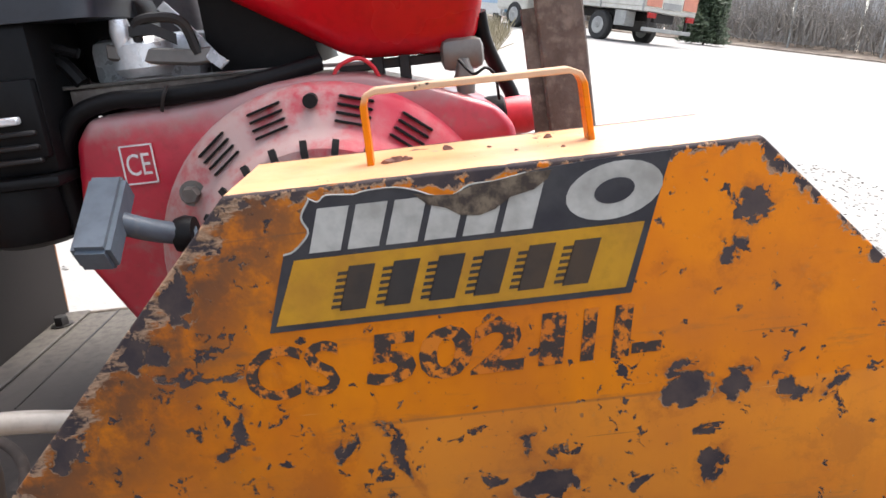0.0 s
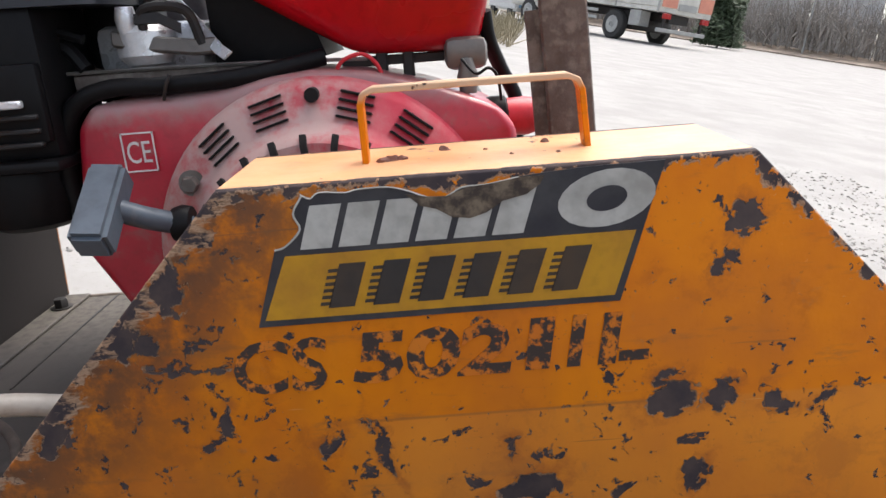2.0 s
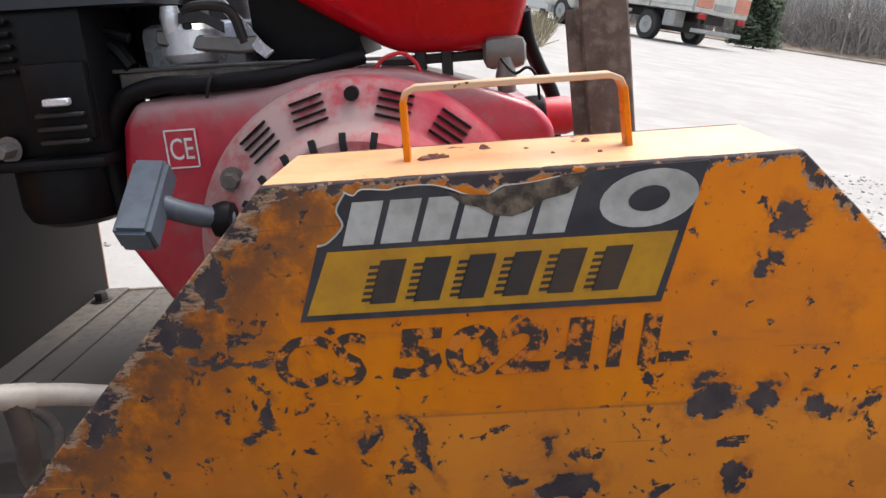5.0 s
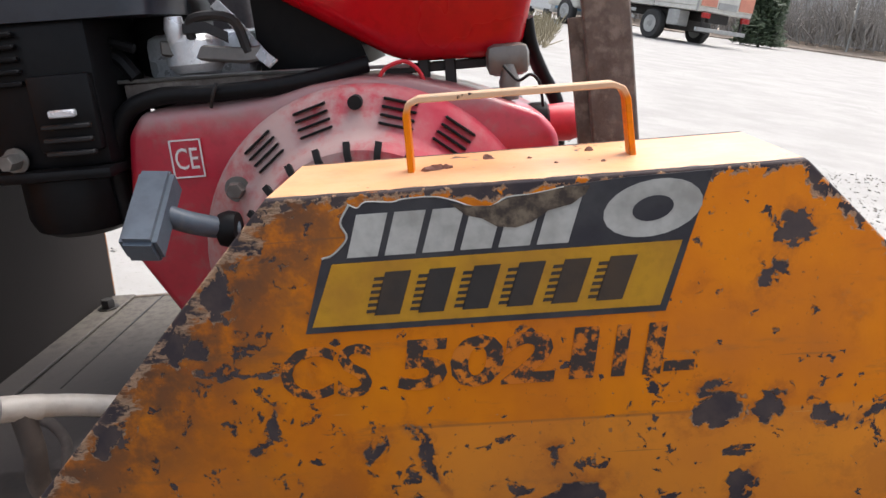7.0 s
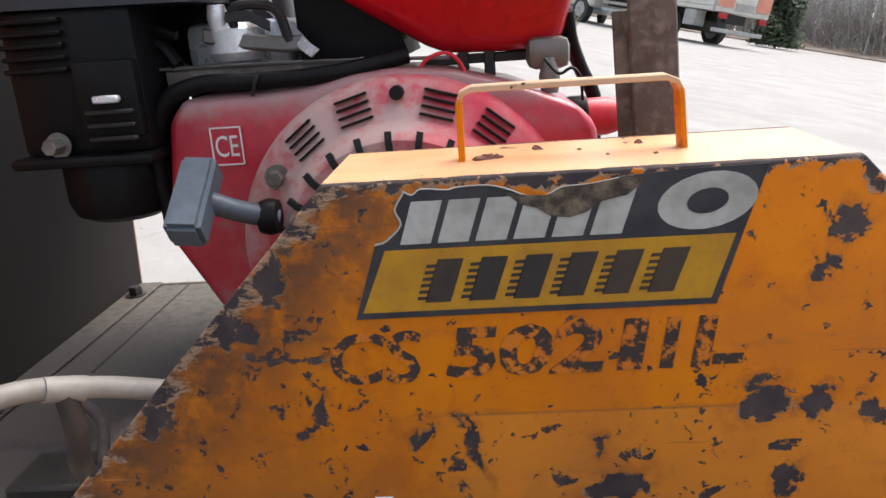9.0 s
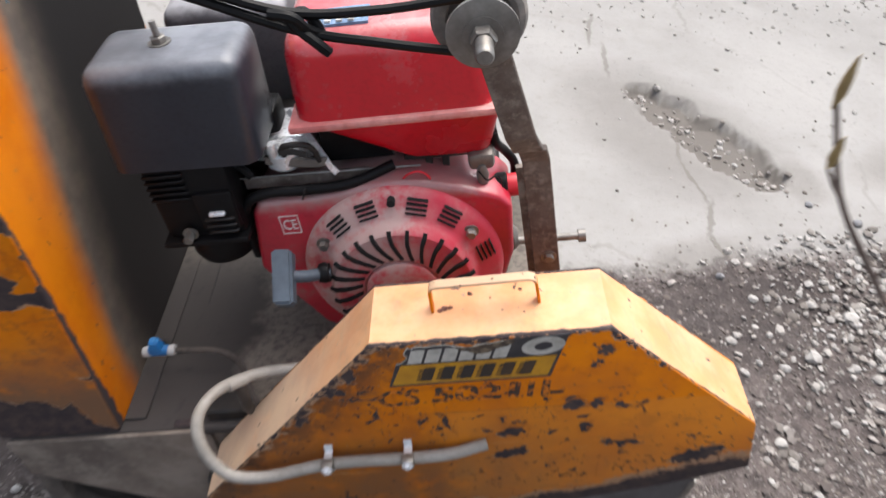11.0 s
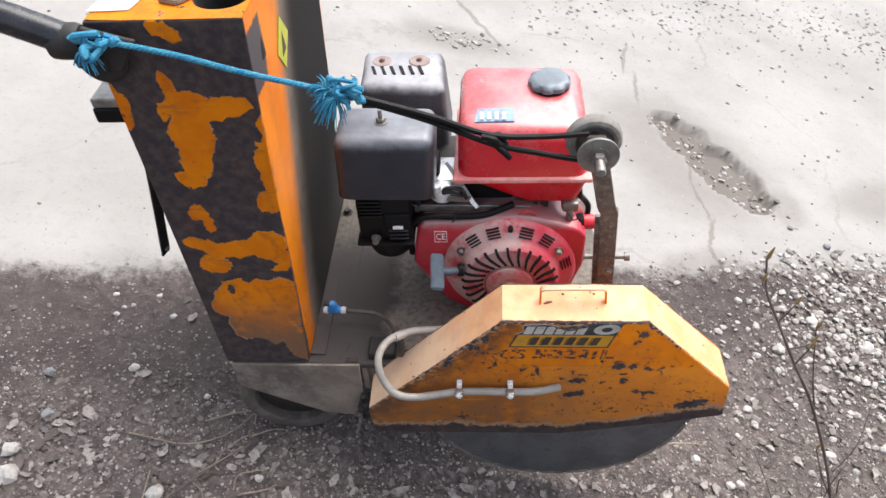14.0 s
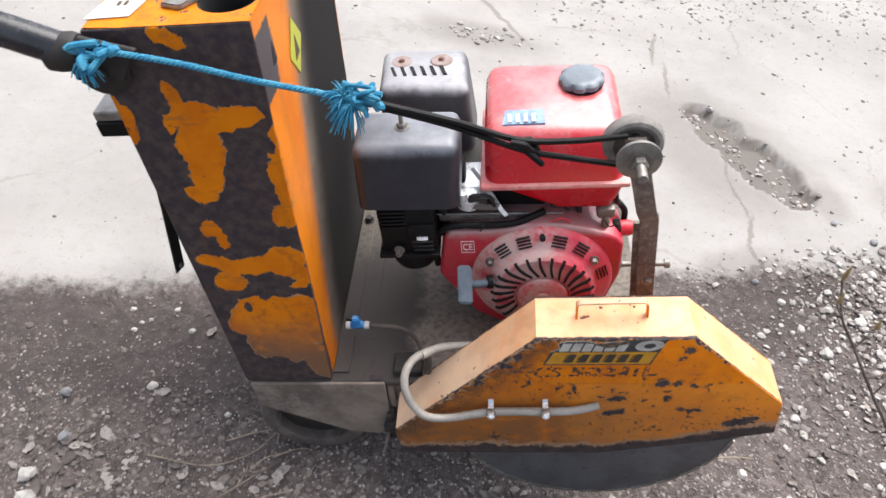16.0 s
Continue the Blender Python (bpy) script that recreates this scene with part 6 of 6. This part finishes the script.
def truck():
    """Flat-bodied lorry; its rear left lower corner is the origin, it points along +y."""
    t = new("lorry")
    bed = part("bed", block((0.0, 0.0, 1.02), (2.4, 5.6, 1.16), 0.02, 1), M_CREAM, t)
    for k in range(3):
        part("side_board", block((-0.02, 0.06 + k * 1.85, 1.16), (0.03, 1.86 + k * 1.85, 1.95), 0.015, 1), M_CREAM, t)
        part("side_post", block((-0.04, 0.0 + k * 1.85, 1.0), (0.02, 0.06 + k * 1.85, 2.0), 0.01, 1), M_PALEMETAL, t)
        part("side_board", block((2.37, 0.06 + k * 1.85, 1.16), (2.42, 1.86 + k * 1.85, 1.95), 0.015, 1), M_CREAM, t)
    part("tailgate", block((0.02, -0.03, 1.16), (2.38, 0.02, 1.95), 0.015, 1), M_CREAM, t)
    for x0, x1 in ((0.05, 0.72), (1.70, 2.35)):
        part("reflector_panel", block((x0, -0.05, 1.18), (x1, -0.031, 1.62), 0.005, 1), M_TAIL, t, "orange-red reflective panel")
    part("centre_panel", block((0.80, -0.05, 1.14), (1.62, -0.031, 1.34), 0.005, 1), M_PALEMETAL, t)
    for x in (0.18, 1.94):
        part("tail_lamp", block((x, -0.08, 0.84), (x + 0.34, 0.0, 1.0), 0.01, 1), M_LAMP, t)
    part("underrun_bar", block((0.1, -0.02, 0.44), (2.3, 0.08, 0.56), 0.01, 1), M_PALEMETAL, t)
    for x in (0.3, 2.0):
        part("bar_bracket", block((x, 0.0, 0.5), (x + 0.1, 0.07, 1.0), 0.01, 1), M_DARK, t)
    part("chassis", block((0.75, 0.2, 0.72), (1.65, 7.2, 1.0), 0.02, 1), M_DARK, t)
    part("tool_box", block((0.06, 0.75, 0.52), (0.5, 1.25, 1.0), 0.02, 1), M_PALEMETAL, t)
    # dark block added to stand for the shade under the bed
    part("underside_shade_block", block((0.35, 1.3, 0.38), (2.05, 2.5, 0.98), 0.05, 2), M_DARK, t)
    for z in (0.55, 0.78):
        part("side_rail", block((0.04, 2.7, z), (0.08, 5.2, z + 0.1), 0.01, 1), M_PALEMETAL, t)
    for y in (1.9, 6.4):
        for x in (0.16, 2.24):
            w = part("wheel", spun([(0.26, -0.13), (0.42, -0.14), (0.46, -0.10), (0.46, 0.10), (0.42, 0.14), (0.26, 0.13)], (x, y, 0.46), "X", 28), M_TYRE, t)
            part("rim", spun([(0.27, -0.142), (0.25, -0.152), (0.2, -0.145), (0.1, -0.147), (0.08, -0.17), (0.08, 0.1)], (x, y, 0.46), "X", 20), M_PALEMETAL, w)
    cab = part("cab", block((0.05, 5.75, 0.6), (2.35, 7.6, 2.6), 0.12, 3), M_CREAM, t)
    part("cab_window", block((0.035, 6.3, 1.65), (0.06, 7.2, 2.3), 0.01, 1), M_DARKGLASS, cab)
    return tagged(t, "cream lorry with orange-red tail panels parked across the road", "lorry")


HEAD = 31
lorry = truck()
LX, LY = 6.75, 23.6
lorry.matrix_world = pose(LX, LY, ground_z(LX, LY) - 0.02, 2.0, 0, HEAD)


def van():
    t = new("van")
    shell = hexa([(0, 0, 0.35), (1.9, 0, 0.35), (1.9, 4.6, 0.35), (0, 4.6, 0.35), (0.1, 0.15, 2.2), (1.8, 0.15, 2.2), (1.8, 3.4, 2.2), (0.1, 3.4, 2.2)], bevel=0.08)
    part("body", shell, M_PAPER, t)
    part("stripe", block((-0.01, 0.1, 0.8), (0.03, 4.4, 1.05), 0.005, 1), M_BLUEVAN, t)
    part("rear_window", block((0.3, 0.02, 1.3), (1.6, 0.10, 1.9), 0.01, 1), M_DARKGLASS, t)
    part("rear_door", block((0.15, -0.015, 0.5), (1.75, 0.05, 1.25), 0.01, 1), M_BLUEVAN, t)
    for x in (0.12, 1.78):
        for y in (0.9, 3.7):
            part("wheel", spun([(0.2, -0.1), (0.32, -0.1), (0.33, 0.0), (0.32, 0.1), (0.2, 0.1)], (x, y, 0.33), "X", 24), M_TYRE, t)
    return tagged(t, "white and blue van parked beyond the verge", "van")


V_AT = (3.2, 31.0)
van().matrix_world = pose(V_AT[0], V_AT[1], ground_z(*V_AT) - 0.01, 2.0, 0, 10)

# kerb, fence and bare hedge along the far edge
M_KERB = surface("grey_kerb", (0.36, 0.29, 0.23), (0.24, 0.19, 0.15), 0.9, 0.0, 1.5, 12.0, 0.3)
A, B = Vector((4.0, 46.5)), Vector((48.0, 8.0))
run = (B - A).normalized()
out_n = Vector((-run.y, run.x)) * -1
if out_n.y < 0:
    out_n = -out_n


def along(s, off=0.0):
    p = A + run * s + out_n * off
    return p.x, p.y


bank, hedge_v, hedge_f = bmesh.new(), [], []
L = (B - A).length
prev = None
for i in range(60):
    s = L * i / 59
    ring = []
    for off, h in ((0.0, -0.3), (0.0, 0.06), (0.25, 0.09), (1.2, 0.2), (3.0, 0.35), (9.0, 0.4)):
        x, y = along(s, off)
        ring.append(bank.verts.new((x, y, ground_z(x, y) + h + 0.05 * noise.noise((x * 0.7, y * 0.7, 0)) * (off > 0.2))))
    if prev:
        for k in range(5):
            bank.faces.new((prev[k], ring[k], ring[k + 1], prev[k + 1]))
    prev = ring
tagged(finish("verge_bank", bank, M_KERB), "grey-brown earth bank with a low kerb edge", "bank", kind="structure")
rh = random.Random(2)


def blade_strip(V, F, p, q, w):
    """A thin three-sided twig from p to q."""
    d = (q - p).normalized()
    s = d.orthogonal().normalized()
    u = d.cross(s)
    n = len(V)
    for c, ww in ((p, w), (q, w * 0.5)):
        for k in range(3):
            V.append(tuple(c + (s * math.cos(k * 2.094) + u * math.sin(k * 2.094)) * ww))
    F += [(n, n + 1, n + 4, n + 3), (n + 1, n + 2, n + 5, n + 4), (n + 2, n, n + 3, n + 5)]


for k in range(3600):
    s = rh.uniform(0, L * 0.95)
    x, y = along(s, rh.uniform(0.7, 2.6))
    z = ground_z(x, y) + 0.2
    p = Vector((x, y, z + rh.uniform(0, 0.8)))
    q = p + Vector((rh.gauss(0, 0.5), rh.gauss(0, 0.3), rh.uniform(0.6, 2.4)))
    blade_strip(hedge_v, hedge_f, p, q, rh.uniform(0.012, 0.035))
    for j in range(3):
        c = p.lerp(q, rh.uniform(0.3, 1.0))
        blade_strip(hedge_v, hedge_f, c, c + Vector((rh.gauss(0, 0.4), rh.gauss(0, 0.3), rh.uniform(0.0, 0.6))), 0.012)
hm = bpy.data.meshes.new("bare_hedge")
hm.from_pydata(hedge_v, [], hedge_f)
hm.materials.append(surface("bare_branches", (0.22, 0.20, 0.18), (0.34, 0.31, 0.28), 0.85, 0.0, 0.6, 8.0, 0.0))
tagged(new("bare_hedge", hm), "tangled bare grey-brown hedge along a fence", "hedge", kind="stuff")
wall = bmesh.new()
for i in range(18):
    s0, s1 = L * i / 18 + 0.06, L * (i + 1) / 18 - 0.06
    (xa, ya), (xb, yb) = along(s0, 3.2), along(s1, 3.2)
    (xc, yc), (xd, yd) = along(s1, 3.3), along(s0, 3.3)
    za, zb = ground_z(xa, ya), ground_z(xb, yb)
    hexa([(xa, ya, za), (xb, yb, zb), (xc, yc, zb), (xd, yd, za), (xa, ya, za + 3.4), (xb, yb, zb + 3.4), (xc, yc, zb + 3.4), (xd, yd, za + 3.4)], bm=wall)
tagged(finish("boundary_wall", wall, surface("weathered_boards", (0.46, 0.45, 0.44), (0.60, 0.58, 0.56), 0.9, 0.0, 0.5, 6.0, 0.2)), "weathered grey boundary wall behind a hedge", "wall", kind="structure")
post_mesh = None
for i in range(13):
    x, y = along(5.0 + i * 4.0, 0.9)
    bm = tube([(0, 0, -0.2), (0, 0, 2.8)], 0.05, 2, 10)
    ob = finish("fence_post", bm, M_PALEMETAL)
    ob.location = (x, y, ground_z(x, y) + 0.15)
    tagged(ob, "pale metal fence post standing in the hedge", "fence post", "fence posts")

# evergreen shrub beside the lorry


def leafy(name, c, r, n, cols, label, size=0.05):
    V, F = [], []
    rr = random.Random(31)
    root = new(name)
    root.location = c
    for k in range(n):
        a, b = rr.uniform(0, 6.28), rr.random()
        d = Vector((math.cos(a), math.sin(a), 0)) * (1 - b) ** 0.6 * rr.uniform(0.4, 1.0)
        bulge = 1 + 0.4 * noise.noise((d.x * 2, d.y * 2, b * 3))
        p = Vector((d.x * r[0] * bulge, d.y * r[1] * bulge, b * r[2] * bulge + 0.1))
        u = Vector([rr.gauss(0, 1) for _ in range(3)]).normalized() * size * rr.uniform(1, 2.2)
        w = u.orthogonal().normalized() * size * 0.6
        m = len(V)
        V += [tuple(p - u), tuple(p + w), tuple(p + u), tuple(p - w)]
        F.append((m, m + 1, m + 2, m + 3))
    me = bpy.data.meshes.new("crown")
    me.from_pydata(V, [], F)
    me.materials.append(surface(name + "_leaf", cols[0], cols[1], 0.7, 0.0, 3.0, 20.0, 0.0))
    crown = new("crown", me)
    crown.parent = root
    bm = bmesh.new()
    for k in range(5):
        a = k * 1.26
        tube([(0, 0, -0.1), (0.1 * math.cos(a), 0.1 * math.sin(a), r[2] * 0.4), (r[0] * 0.5 * math.cos(a), r[1] * 0.5 * math.sin(a), r[2] * 0.85)], 0.05, 4, 6, bm, 0.3)
    part("trunk", bm, M_TWIG, root)
    return tagged(root, label, "shrub")


SX, SY = 11.7, 31.5
leafy("evergreen_shrub", (SX, SY, ground_z(SX, SY)), (1.05, 1.1, 3.2), 9000, ((0.035, 0.055, 0.025), (0.06, 0.085, 0.04)), "dark evergreen shrub beside the lorry", 0.07)

# grassy verge on the near side, in front of the van
V, F = [], []
for k in range(5000):
    x, y = rh.uniform(-6.0, 2.75), rh.uniform(12.5, 21.0)
    if x > 1.1 + (y - 11) * 0.135:
        continue
    p = Vector((x, y, ground_z(x, y) + 0.01))
    blade_strip(V, F, p, p + Vector((rh.gauss(0, 0.12), rh.gauss(0, 0.12), rh.uniform(0.12, 0.5))), 0.014)
tm = bpy.data.meshes.new("dry_grass")
tm.from_pydata(V, [], F)
tm.materials.append(surface("dry_grass", (0.22, 0.19, 0.11), (0.3, 0.25, 0.17), 0.9, 0.0, 0.8, 8.0, 0.0))
tagged(new("dry_grass", tm), "dry brown and olive grass on a verge", "grass", kind="stuff")
